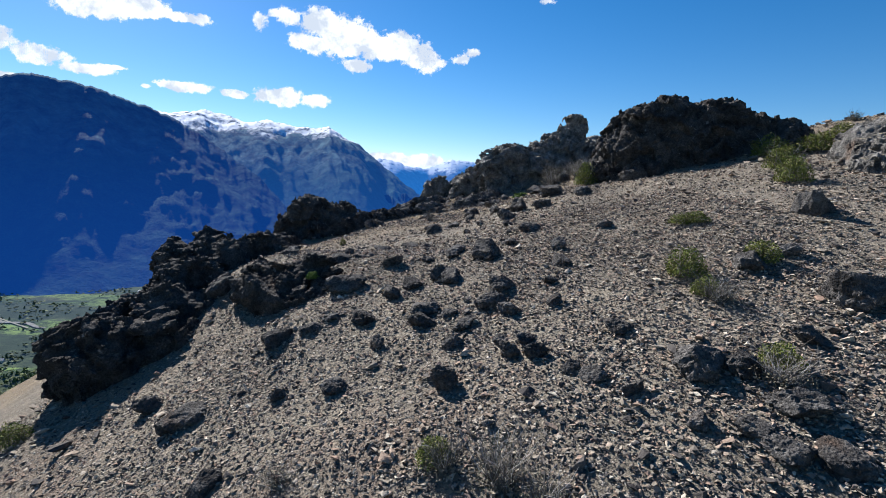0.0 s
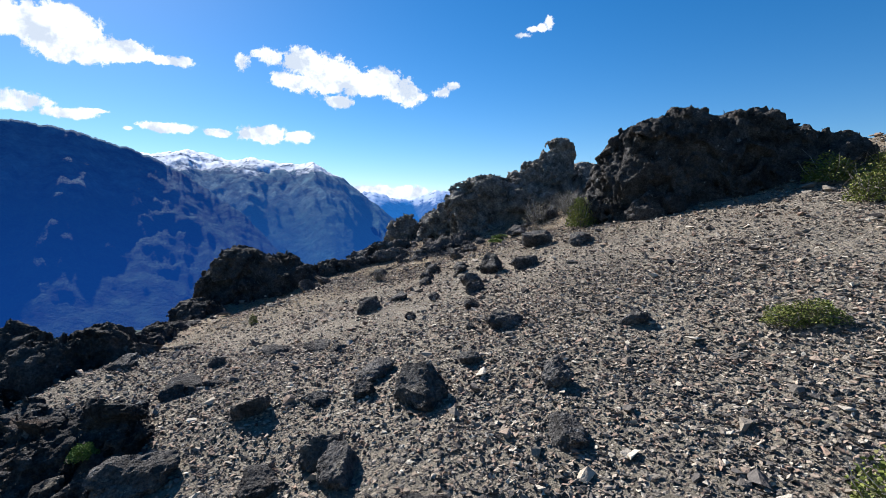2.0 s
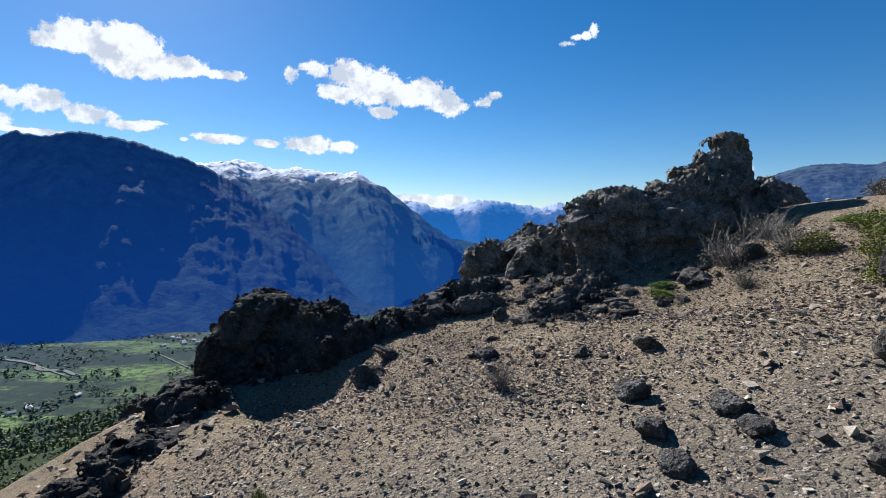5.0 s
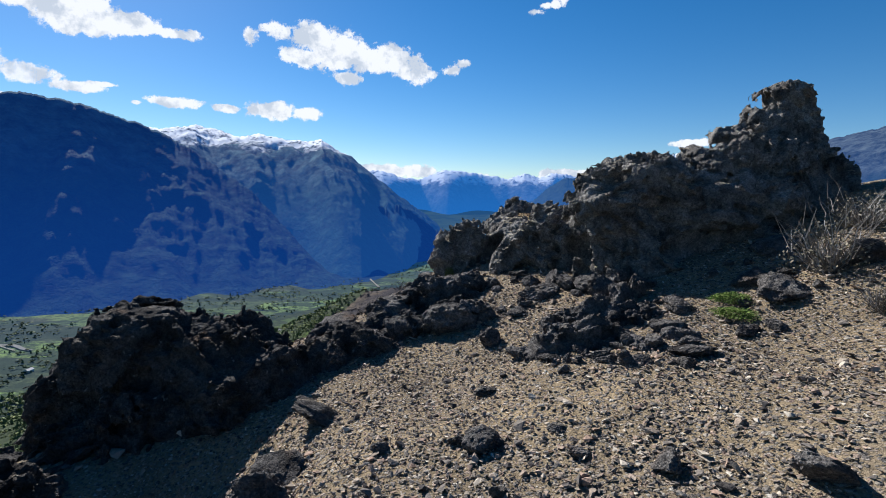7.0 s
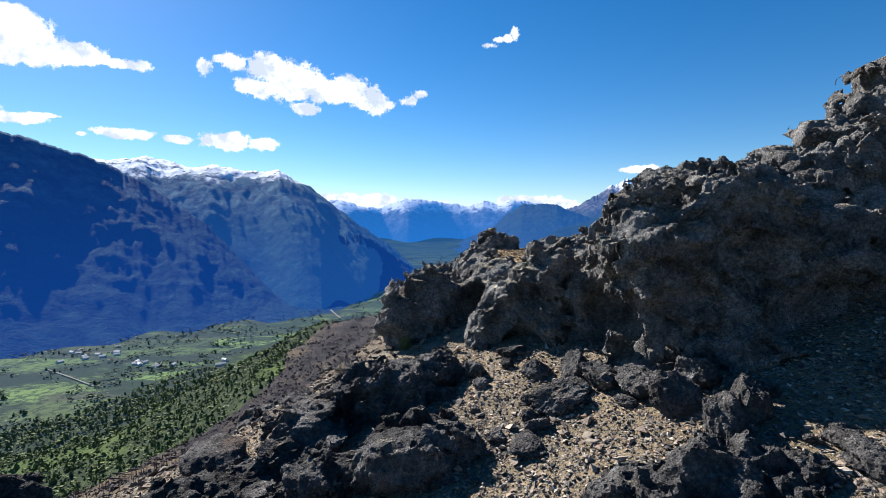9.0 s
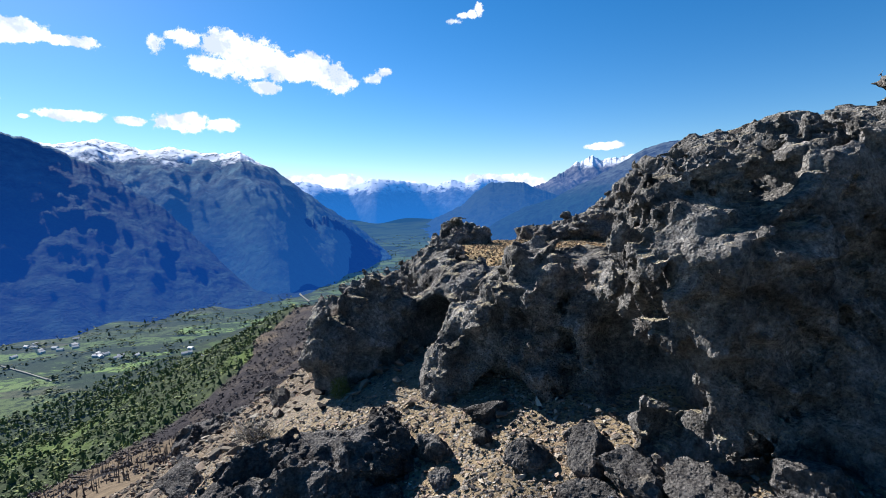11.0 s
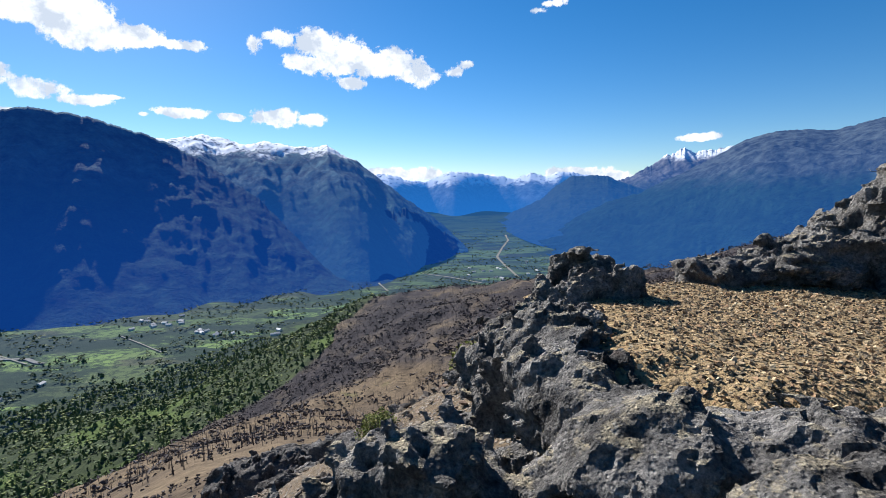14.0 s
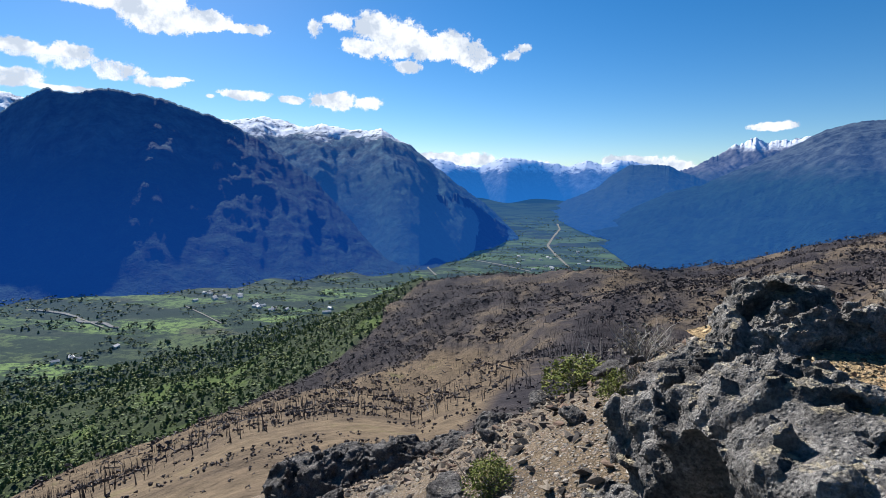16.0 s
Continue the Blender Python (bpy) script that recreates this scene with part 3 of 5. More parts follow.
def cover_of(x, y):
    """0 burnt hillside, 1 forest, 2 valley fields."""
    r, az = np.hypot(x, y - 18), np.degrees(np.arctan2(x, y - 18))
    wood_from = np.interp(az, [-60, -53, -39, -29, -21, -15, -11.5, -6, 0, 40], [330, 345, 330, 350, 365, 400, 520, 620, 700, 760])
    wood_from = wood_from + 90 * (fbm(np.stack([x, y, 0 * x], -1).reshape(-1, 3) / 70, 3).reshape(x.shape) - 0.5)
    wood = np.clip((r - wood_from) / 60 + 0.5, 0, 1)
    fields = np.clip((r - np.interp(az, [-60, -43, -33, -23.5, -11.5, -4, 60], [900, 910, 940, 1080, 1350, 1480, 1480])) / 60 + 0.5, 0, 1)
    knoll = np.clip(1.35 - np.hypot((az + 26) / 25, (r - 165) / 135), 0, 0.35) / 0.35
    return wood + fields - knoll * (1 - wood)


fx, fy = (GX[:-1, :-1] + GX[1:, 1:]) / 2, (GY[:-1, :-1] + GY[1:, 1:]) / 2
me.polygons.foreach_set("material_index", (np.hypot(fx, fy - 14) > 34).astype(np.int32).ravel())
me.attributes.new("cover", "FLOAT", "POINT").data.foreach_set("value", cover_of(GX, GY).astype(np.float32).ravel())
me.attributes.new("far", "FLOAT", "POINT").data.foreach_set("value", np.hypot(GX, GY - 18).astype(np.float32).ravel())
thing("ground", me, None, "stony ridge falling to a burnt hillside and a green valley", "ground", kind="structure")


# ---- the mountains across the valley ----
def mountain(name, ridge, far, base, base_z, material, label, spurs=1.0, seed=0, jag=0.25, dome=0.0):
    """A mountain seen from the ridge: its skyline as (azimuth, elevation) in degrees at the distance far, its foot at the distance base (pairs of azimuth, metres)."""
    ra, re = np.array(ridge).T
    ba, bd = np.array(base).T
    n, m = 360, 80
    az = np.linspace(ra[0], ra[-1], n)
    el = np.interp(az, ra, re)
    q = np.stack([az * 1.3 + seed, 0 * az, 0 * az], -1)
    smooth_el = el
    el = el + (fbm(q, 5, 0.62) - 0.5) * jag * 2 + (np.abs(2 * vnoise(q * 4.1 + 3) - 1) - 0.35) * jag * 1.1
    fa, fd = np.array(far).T
    D, B = np.interp(az, fa, fd), np.interp(az, ba, bd)
    B = B * (1 + 0.1 * (vnoise(q * 0.22 + 20) - 0.5))
    top, jagged = D * np.tan(np.radians(smooth_el)), D * np.tan(np.radians(el))
    foot = np.interp(az, ba, base_z)
    u = np.concatenate([np.linspace(0, 1, m - 14), 1 + np.linspace(0.03, 0.4, 14)])[:, None]
    r = B + (D - B) * u
    rise = np.where(u <= 1, (1 - dome) * u**1.25 + dome * (1 - np.clip(1 - u, 0, 1) ** 1.8), 1 - (1.6 - 1.2 * dome) * (u - 1))
    z = foot + (top - foot) * rise + (jagged - top) * np.clip(u, 0, 1) ** 8
    A = np.broadcast_to(az, r.shape)
    x, y = r * np.sin(np.radians(A)), 18 + r * np.cos(np.radians(A))
    slope = np.clip(u * (1.02 - u) * 4, 0, 1)
    ground = np.stack([x, y, 0 * x], -1).reshape(-1, 3)
    bend = (fbm(ground / 700 + seed, 3) - 0.5).reshape(r.shape)
    turn = np.radians(A) * r
    sp = np.stack([(turn + 0.5 * r) / 300 + 0.9 * bend + seed, r / 2600 - 0.3 * bend, 0 * A], -1).reshape(-1, 3)
    rib = (1 - 2 * np.abs(fbm(sp, 5, 0.55) - 0.5)).reshape(r.shape)
    rib_small = (1 - 2 * np.abs(fbm(sp * 3.3 + 7, 4, 0.6) - 0.5)).reshape(r.shape)
    fine = (fbm(np.stack([x, y, z], -1).reshape(-1, 3) * 0.012 + seed, 4, 0.6) - 0.5).reshape(r.shape)
    z = z + slope * spurs * ((rib - 0.82) * 170 + (rib_small - 0.8) * 45 + fine * 60) * (D / 3300)
    sky_line = z > np.tan(np.radians(el)) * r * 1.0
    z = np.where((u < 1) & sky_line, np.tan(np.radians(el)) * r * 0.985 - 2, z)
    me = mesh_of(name, np.stack([x, y, z], -1).reshape(-1, 3), grid_faces(m, n)[:, ::-1])
    return thing(name, me, material, label, "mountain", kind="structure")


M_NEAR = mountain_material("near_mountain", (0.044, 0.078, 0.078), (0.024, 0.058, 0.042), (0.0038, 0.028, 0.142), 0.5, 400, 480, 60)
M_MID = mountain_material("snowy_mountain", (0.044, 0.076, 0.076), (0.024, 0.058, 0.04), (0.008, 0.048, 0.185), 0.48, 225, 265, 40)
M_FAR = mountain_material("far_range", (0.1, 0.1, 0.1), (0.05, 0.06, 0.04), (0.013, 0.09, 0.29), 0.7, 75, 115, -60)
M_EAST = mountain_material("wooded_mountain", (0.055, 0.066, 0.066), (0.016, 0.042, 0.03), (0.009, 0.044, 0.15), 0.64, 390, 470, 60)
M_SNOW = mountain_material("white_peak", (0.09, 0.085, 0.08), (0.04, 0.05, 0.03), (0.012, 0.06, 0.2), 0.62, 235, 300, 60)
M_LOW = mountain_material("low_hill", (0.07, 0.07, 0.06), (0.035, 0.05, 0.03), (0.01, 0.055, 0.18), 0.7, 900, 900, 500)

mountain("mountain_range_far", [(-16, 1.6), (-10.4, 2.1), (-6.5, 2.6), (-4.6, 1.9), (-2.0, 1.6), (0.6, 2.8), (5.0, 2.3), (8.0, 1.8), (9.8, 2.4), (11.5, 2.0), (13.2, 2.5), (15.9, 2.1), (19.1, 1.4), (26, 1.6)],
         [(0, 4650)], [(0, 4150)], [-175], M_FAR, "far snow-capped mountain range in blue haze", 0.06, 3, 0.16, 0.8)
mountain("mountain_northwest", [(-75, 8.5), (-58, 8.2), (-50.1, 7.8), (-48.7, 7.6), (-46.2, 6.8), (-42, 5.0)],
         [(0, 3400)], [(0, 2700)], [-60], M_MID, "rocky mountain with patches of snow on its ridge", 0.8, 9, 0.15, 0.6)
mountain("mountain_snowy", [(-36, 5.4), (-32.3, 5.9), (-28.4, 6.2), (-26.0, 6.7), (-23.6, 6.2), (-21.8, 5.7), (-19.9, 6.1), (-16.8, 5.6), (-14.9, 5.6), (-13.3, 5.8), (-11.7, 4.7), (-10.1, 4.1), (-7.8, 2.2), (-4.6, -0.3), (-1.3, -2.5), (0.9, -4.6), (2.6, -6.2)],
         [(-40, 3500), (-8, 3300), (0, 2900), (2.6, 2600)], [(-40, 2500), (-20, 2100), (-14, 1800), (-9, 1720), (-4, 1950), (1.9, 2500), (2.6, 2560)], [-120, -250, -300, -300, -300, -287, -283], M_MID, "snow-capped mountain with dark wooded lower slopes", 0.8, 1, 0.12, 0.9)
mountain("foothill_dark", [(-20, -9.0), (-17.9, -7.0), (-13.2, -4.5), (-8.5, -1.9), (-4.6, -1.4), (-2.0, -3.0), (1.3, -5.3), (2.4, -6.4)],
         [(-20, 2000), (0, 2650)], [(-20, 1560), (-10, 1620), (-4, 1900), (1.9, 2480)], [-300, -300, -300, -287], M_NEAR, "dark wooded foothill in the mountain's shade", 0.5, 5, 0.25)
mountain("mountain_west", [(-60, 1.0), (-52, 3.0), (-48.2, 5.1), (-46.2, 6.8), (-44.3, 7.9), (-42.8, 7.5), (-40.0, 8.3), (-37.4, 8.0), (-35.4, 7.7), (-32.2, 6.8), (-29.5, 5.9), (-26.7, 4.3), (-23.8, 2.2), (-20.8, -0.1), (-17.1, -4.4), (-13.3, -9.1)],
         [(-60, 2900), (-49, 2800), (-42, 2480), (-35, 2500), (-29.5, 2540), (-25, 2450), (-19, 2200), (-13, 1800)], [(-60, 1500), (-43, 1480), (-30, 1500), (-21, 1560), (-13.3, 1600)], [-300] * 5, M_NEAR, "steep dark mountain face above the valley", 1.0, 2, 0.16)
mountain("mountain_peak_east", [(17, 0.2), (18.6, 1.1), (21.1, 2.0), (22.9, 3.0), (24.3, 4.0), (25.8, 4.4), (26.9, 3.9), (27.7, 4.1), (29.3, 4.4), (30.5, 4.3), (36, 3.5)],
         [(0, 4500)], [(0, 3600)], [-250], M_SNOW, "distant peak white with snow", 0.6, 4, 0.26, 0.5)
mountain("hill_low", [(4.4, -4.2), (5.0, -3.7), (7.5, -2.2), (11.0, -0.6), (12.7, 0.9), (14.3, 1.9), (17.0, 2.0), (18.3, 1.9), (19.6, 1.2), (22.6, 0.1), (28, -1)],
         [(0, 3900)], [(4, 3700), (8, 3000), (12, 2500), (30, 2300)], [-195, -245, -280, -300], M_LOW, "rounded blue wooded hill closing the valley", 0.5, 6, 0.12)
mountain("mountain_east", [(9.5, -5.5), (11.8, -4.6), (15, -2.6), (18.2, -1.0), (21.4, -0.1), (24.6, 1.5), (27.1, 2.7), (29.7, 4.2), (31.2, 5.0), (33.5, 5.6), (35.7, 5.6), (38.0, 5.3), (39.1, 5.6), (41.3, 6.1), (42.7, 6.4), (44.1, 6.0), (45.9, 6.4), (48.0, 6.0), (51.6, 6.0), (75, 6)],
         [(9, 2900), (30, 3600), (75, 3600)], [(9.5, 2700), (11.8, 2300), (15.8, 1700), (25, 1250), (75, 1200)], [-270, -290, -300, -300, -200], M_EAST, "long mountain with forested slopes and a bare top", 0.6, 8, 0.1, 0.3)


# ---- clouds ----
def cloud(puffs, label, seed, thin=0.0):
    """A flat sheet of cloud far off: puffs are (azimuth, elevation, half width, half height) in degrees."""
    P = np.array(puffs, float)
    lo, hi = (P[:, :2] - 1.8 * P[:, 2:]).min(0), (P[:, :2] + 1.8 * P[:, 2:]).max(0)
    n, m = int(np.clip((hi[0] - lo[0]) * 8, 30, 260)), int(np.clip((hi[1] - lo[1]) * 8, 16, 90))
    A, E = np.meshgrid(np.linspace(lo[0], hi[0], n), np.linspace(lo[1], hi[1], m))
    d = np.full(A.shape, -9.0)
    for a, e, w, h in P:
        d = np.maximum(d, 1 - np.hypot((A - a) / w, (E - e) / h))
    d = np.clip(d * 2.2 + 0.15 - thin, -1.9, 1.9)
    a, e = np.radians(A), np.radians(E)
    R = 4800.0
    me = mesh_of("cloud", np.stack([R * np.sin(a) * np.cos(e), R * np.cos(a) * np.cos(e), R * np.sin(e)], -1).reshape(-1, 3), grid_faces(m, n))
    me.attributes.new("puff", "FLOAT", "POINT").data.foreach_set("value", d.astype(np.float32).ravel())
    ob = thing("cloud", me, CLOUD, label, "cloud", kind="structure")
    ob.visible_shadow = False
    return ob


cloud([(-17.4, 16.6, 1.6, 1.0), (-14, 16.2, 3.2, 1.7), (-10.5, 15.0, 4.0, 2.0), (-6, 14.6, 3.8, 1.5), (-3.2, 13.4, 2.2, 1.3), (-15.5, 14.2, 2.2, 1.2), (-10.5, 12.5, 1.8, 0.7)], "large bright white cumulus cloud with ragged edges", 1)
cloud([(-1.0, 13.3, 1.4, 0.8), (1.2, 13.6, 2.0, 0.9), (2.9, 14.3, 1.8, 0.9)], "thin white wisp trailing from a cloud", 2, 1.2)
cloud([(-20.4, 15.9, 1.3, 1.5), (-18.9, 16.7, 1.0, 0.6)], "small ragged puff of white cloud", 11, 0.8)
cloud([(-38.5, 16.6, 3.6, 1.6), (-35.5, 16.8, 3.4, 1.9), (-35, 15.0, 3.8, 1.4), (-31, 15.2, 3.4, 1.1), (-27.5, 15.0, 2.8, 0.6), (-41.5, 15.8, 1.5, 0.7)], "large bright white cumulus cloud with ragged edges", 3)
cloud([(-46, 11.0, 3.0, 0.8), (-42.5, 10.6, 2.6, 1.1), (-39, 9.9, 3.0, 0.9), (-35.5, 9.3, 2.8, 0.5), (-33.6, 9.7, 1.6, 0.25)], "long low white cloud above the mountain", 4)
cloud([(-31.0, 8.4, 0.6, 0.25), (-27.8, 8.7, 2.6, 0.55)], "small flat white cloud", 5)
cloud([(-22.8, 8.5, 1.8, 0.45), (-18.6, 8.7, 3.6, 0.95), (-15, 8.5, 1.9, 0.8)], "small white cloud with a grey underside", 6)
cloud([(-52, 9.0, 4.0, 0.9), (-47.5, 8.5, 3.0, 0.8), (-43, 7.9, 2.6, 0.35)], "white cloud resting behind the mountain ridge", 7)
cloud([(10.6, 19.3, 1.5, 0.55), (11.6, 19.8, 1.5, 0.6), (12.6, 19.9, 1.3, 0.7), (13.4, 20.3, 0.7, 1.3)], "faint wisp of white cloud", 8, 0.75)
cloud([(26.8, 5.55, 2.6, 0.42)], "small flat white cloud", 9)
cloud([(-6.5, 2.7, 3.0, 0.6), (-2.5, 2.5, 3.2, 0.8), (3.0, 2.2, 3.0, 0.4), (15.0, 2.4, 4.0, 0.7), (18.6, 1.9, 2.6, 0.6)], "line of white cloud along the far range", 10)

# ---- rock outcrops ----
def outcrop(name, label, parts, rough=1.0):
    """One outcrop: an Empty with its masses of rock as parts; parts are (name, lumps, hollows, cell)."""
    first = parts[0][1][0]
    ob = new(name)
    ob.location = (first[0], first[1], first[2] - first[5])
    tagged(ob, label, "rock outcrop")
    bpy.context.view_layer.update()
    for pname, lumps, hollows, cell in parts:
        o = [first[0], first[1], first[2] - first[5]]
        for me in crag_mesh(pname, lumps, hollows, cell * 0.86, {"shelf": 0.35, "front_rim": 0.35, "wall_back": 0.6, "side_rim": 0.7, "end_boulder": 0.8}.get(pname, rough)):
            me.transform(Matrix.Translation([-v for v in o]))
            part(pname, me, BLACK_SHADED if name in ("edge_outcrop", "near_outcrop", "rounded_outcrop", "ledge_rock", "big_boulder") else BOULDER if name in ("rubble_ledge", "slab_rock", "lower_crag") else ROCK, ob)


outcrop("pinnacle_outcrop", "dark volcanic outcrop with a tall pinnacle and hollowed wall", [
    ("pinnacle", [(4.52, 16.5, 1.46, 0.32, 0.38, 0.54, 4), (4.45, 16.5, 0.85, 0.46, 0.52, 0.74, 4), (3.8, 16.4, 0.44, 0.5, 0.58, 0.82, 3), (3.3, 16.35, 0.25, 0.46, 0.6, 0.8, 3), (4.5, 16.5, 0.0, 0.85, 0.85, 1.05, 4)], [(4.1, 15.45, -0.3, 0.7, 0.4, 0.4)], 0.036),
    ("wall", [(1.55, 16.15, -0.45, 0.55, 0.65, 0.96, 4), (2.05, 16.15, -0.35, 0.55, 0.7, 1.12, 4), (2.42, 16.15, -0.38, 0.45, 0.7, 1.02, 3), (2.85, 16.2, -0.46, 0.5, 0.7, 1.0, 3), (1.17, 15.85, -0.06, 0.3, 0.42, 0.4, 3), (3.4, 16.0, -0.4, 0.8, 0.75, 0.9, 4), (2.3, 15.75, -0.95, 0.9, 0.62, 0.6)], [(1.0, 16.4, -0.72, 0.5, 0.5, 0.4), (1.35, 16.0, -0.75, 0.42, 0.5, 0.3), (2.75, 15.15, -0.62, 0.8, 0.36, 0.36)], 0.034),
    ("wall_back", [(1.45, 16.85, -0.64, 0.6, 0.8, 0.58), (2.0, 17.2, -0.66, 0.85, 0.65, 0.6), (1.2, 17.3, -0.6, 0.5, 0.5, 0.5)], [(1.0, 16.4, -0.72, 0.5, 0.5, 0.4)], 0.035),
    ("buttress", [(0.85, 17.35, -0.75, 0.48, 0.5, 0.72), (0.48, 17.55, -1.05, 0.4, 0.38, 0.66), (0.15, 17.6, -1.45, 0.27, 0.3, 0.5), (0.64, 17.02, -1.2, 0.27, 0.28, 0.52)], [(0.42, 17.12, -1.25, 0.2, 0.3, 0.3)], 0.035),
    ("end_boulder", [(-0.72, 18.86, -1.1, 0.5, 0.5, 0.64), (-0.42, 18.95, -1.12, 0.42, 0.45, 0.6), (-0.98, 18.62, -1.3, 0.36, 0.42, 0.5), (-0.7, 18.8, -1.7, 0.5, 0.4, 0.5)], [(-0.45, 18.25, -1.75, 0.5, 0.4, 0.35)], 0.035),
    ("shelf", [(2.1, 19.4, -1.42, 1.6, 1.5, 0.94), (3.2, 20.4, -1.42, 1.6, 1.6, 0.94), (1.0, 19.7, -1.4, 0.95, 1.3, 0.88), (1.0, 20.8, -1.36, 0.9, 0.9, 0.88), (2.3, 18.3, -1.24, 1.3, 0.9, 0.95), (0.5, 18.9, -1.14, 0.65, 0.7, 0.8), (1.05, 18.7, -1.12, 0.7, 0.6, 0.8), (1.9, 18.7, -1.1, 0.7, 0.6, 0.76), (3.3, 18.8, -1.15, 1.0, 0.7, 0.8)], [(0.05, 18.2, -1.45, 0.5, 0.65, 0.75), (0.15, 18.4, -1.1, 0.42, 0.5, 0.42), (-0.1, 20.25, -1.05, 0.42, 0.42, 0.52)], 0.04),
    ("front_rim", [(0.95, 18.2, -0.7, 0.5, 0.5, 0.42), (1.9, 18.05, -0.7, 0.75, 0.6, 0.44), (2.9, 18.15, -0.8, 0.8, 0.6, 0.44), (3.9, 18.4, -0.78, 0.7, 0.7, 0.45)], [(0.05, 18.2, -1.45, 0.5, 0.65, 0.75), (0.15, 18.4, -1.1, 0.42, 0.5, 0.42)], 0.035),
    ("side_rim", [(0.5, 18.9, -0.74, 0.42, 0.45, 0.38), (0.08, 18.95, -0.88, 0.36, 0.34, 0.3), (0.42, 19.6, -0.72, 0.45, 0.6, 0.36), (0.45, 20.5, -0.7, 0.45, 0.6, 0.36), (0.42, 21.3, -0.72, 0.42, 0.5, 0.34), (0.05, 21.2, -1.05, 0.35, 0.5, 0.5), (0.15, 20.3, -1.2, 0.4, 0.8, 0.6)], [(0.05, 18.2, -1.45, 0.5, 0.65, 0.75), (0.15, 18.4, -1.1, 0.42, 0.5, 0.42), (-0.1, 20.25, -1.05, 0.42, 0.42, 0.52)], 0.035),
    ("shelf_knob", [(0.95, 21.45, -0.38, 0.42, 0.42, 0.4), (0.62, 21.2, -0.58, 0.34, 0.36, 0.3)], [], 0.03),
    ("low_hump", [(2.5, 22.1, -0.45, 0.5, 0.42, 0.42), (3.2, 22.25, -0.42, 0.6, 0.5, 0.52), (3.8, 22.2, -0.42, 0.6, 0.55, 0.62)], [], 0.035),
    ("back_hump", [(4.4, 22.0, -0.12, 0.6, 0.8, 0.82), (5.0, 21.9, 0.1, 0.85, 1.0, 1.02), (5.9, 21.6, 0.2, 1.0, 1.2, 1.02), (6.7, 21.0, 0.5, 1.0, 1.2, 1.12), (7.6, 20.6, 0.5, 1.1, 1.2, 0.95), (4.6, 20.7, -0.52, 0.85, 0.95, 0.75), (5.3, 19.8, -0.35, 1.1, 1.1, 0.8), (6.3, 19.4, -0.05, 1.2, 1.2, 0.9)], [(4.25, 21.0, 0.05, 0.4, 0.4, 0.25)], 0.045),
    ("shoulder", [(5.3, 17.0, -0.2, 0.9, 1.0, 0.75), (6.1, 18.2, -0.15, 1.0, 1.2, 0.8)], [], 0.05),
])
outcrop("rounded_outcrop", "massive rounded outcrop of dark volcanic rock on the slope", [
    ("left_dome", [(4.7, 10.1, 0.35, 0.75, 0.8, 1.0, 3), (4.15, 10.25, -0.1, 0.55, 0.7, 0.85, 3), (5.3, 10.05, 0.5, 0.7, 0.85, 1.04, 3)], [], 0.04),
    ("right_dome", [(6.25, 9.95, 0.5, 0.68, 0.85, 1.05, 3), (5.75, 9.85, 0.25, 0.8, 0.9, 1.05), (6.95, 9.8, 0.3, 0.7, 0.75, 0.9, 3)], [], 0.04),
    ("foot", [(3.7, 10.3, -0.4, 0.42, 0.5, 0.5), (4.6, 9.4, -0.35, 0.6, 0.4, 0.4)], [], 0.04),
    ("shoulder", [(7.7, 9.6, 0.4, 0.8, 0.7, 0.66)], [], 0.04),
])
outcrop("edge_outcrop", "black craggy outcrop on the edge of the ridge", [
    ("head", [(-5.15, 14.5, -2.15, 0.72, 0.8, 0.8, 3), (-5.6, 14.5, -2.75, 0.75, 0.8, 0.82, 3), (-4.6, 14.4, -2.35, 0.7, 0.75, 0.76, 3), (-4.05, 14.3, -2.2, 0.5, 0.6, 0.68, 3), (-5.9, 14.5, -3.3, 0.65, 0.75, 0.8)], [], 0.035),
    ("cub", [(-4.0, 14.95, -1.95, 0.3, 0.3, 0.42), (-3.75, 14.9, -2.15, 0.3, 0.3, 0.4)], [], 0.03),
    ("apron", [(-4.6, 13.75, -2.9, 0.8, 0.6, 0.85), (-3.8, 13.9, -2.6, 0.65, 0.55, 0.75), (-3.4, 14.3, -2.4, 0.6, 0.5, 0.54), (-5.3, 13.5, -3.3, 0.75, 0.7, 0.8)], [], 0.04),
    ("tail", [(-2.85, 14.7, -2.2, 0.42, 0.3, 0.32), (-2.6, 15.3, -2.1, 0.42, 0.26, 0.3), (-2.1, 15.75, -2.0, 0.45, 0.26, 0.28), (-2.3, 14.9, -2.05, 0.4, 0.22, 0.24)], [], 0.03),
    ("tail", [(-1.55, 15.4, -1.85, 0.5, 0.22, 0.24), (-1.1, 15.75, -1.72, 0.42, 0.2, 0.22), (-1.75, 16.35, -1.95, 0.5, 0.26, 0.26)], [], 0.03),
    ("foot", [(-5.5, 12.6, -3.1, 0.7, 0.9, 0.5), (-5.3, 11.2, -3.2, 0.6, 0.9, 0.45), (-5.2, 9.9, -3.1, 0.5, 0.7, 0.45)], [], 0.04),
    ("outer_ledge", [(-7.4, 14.6, -4.1, 0.65, 0.6, 0.62), (-6.8, 14.3, -4.3, 0.6, 0.6, 0.6)], [], 0.05),
])
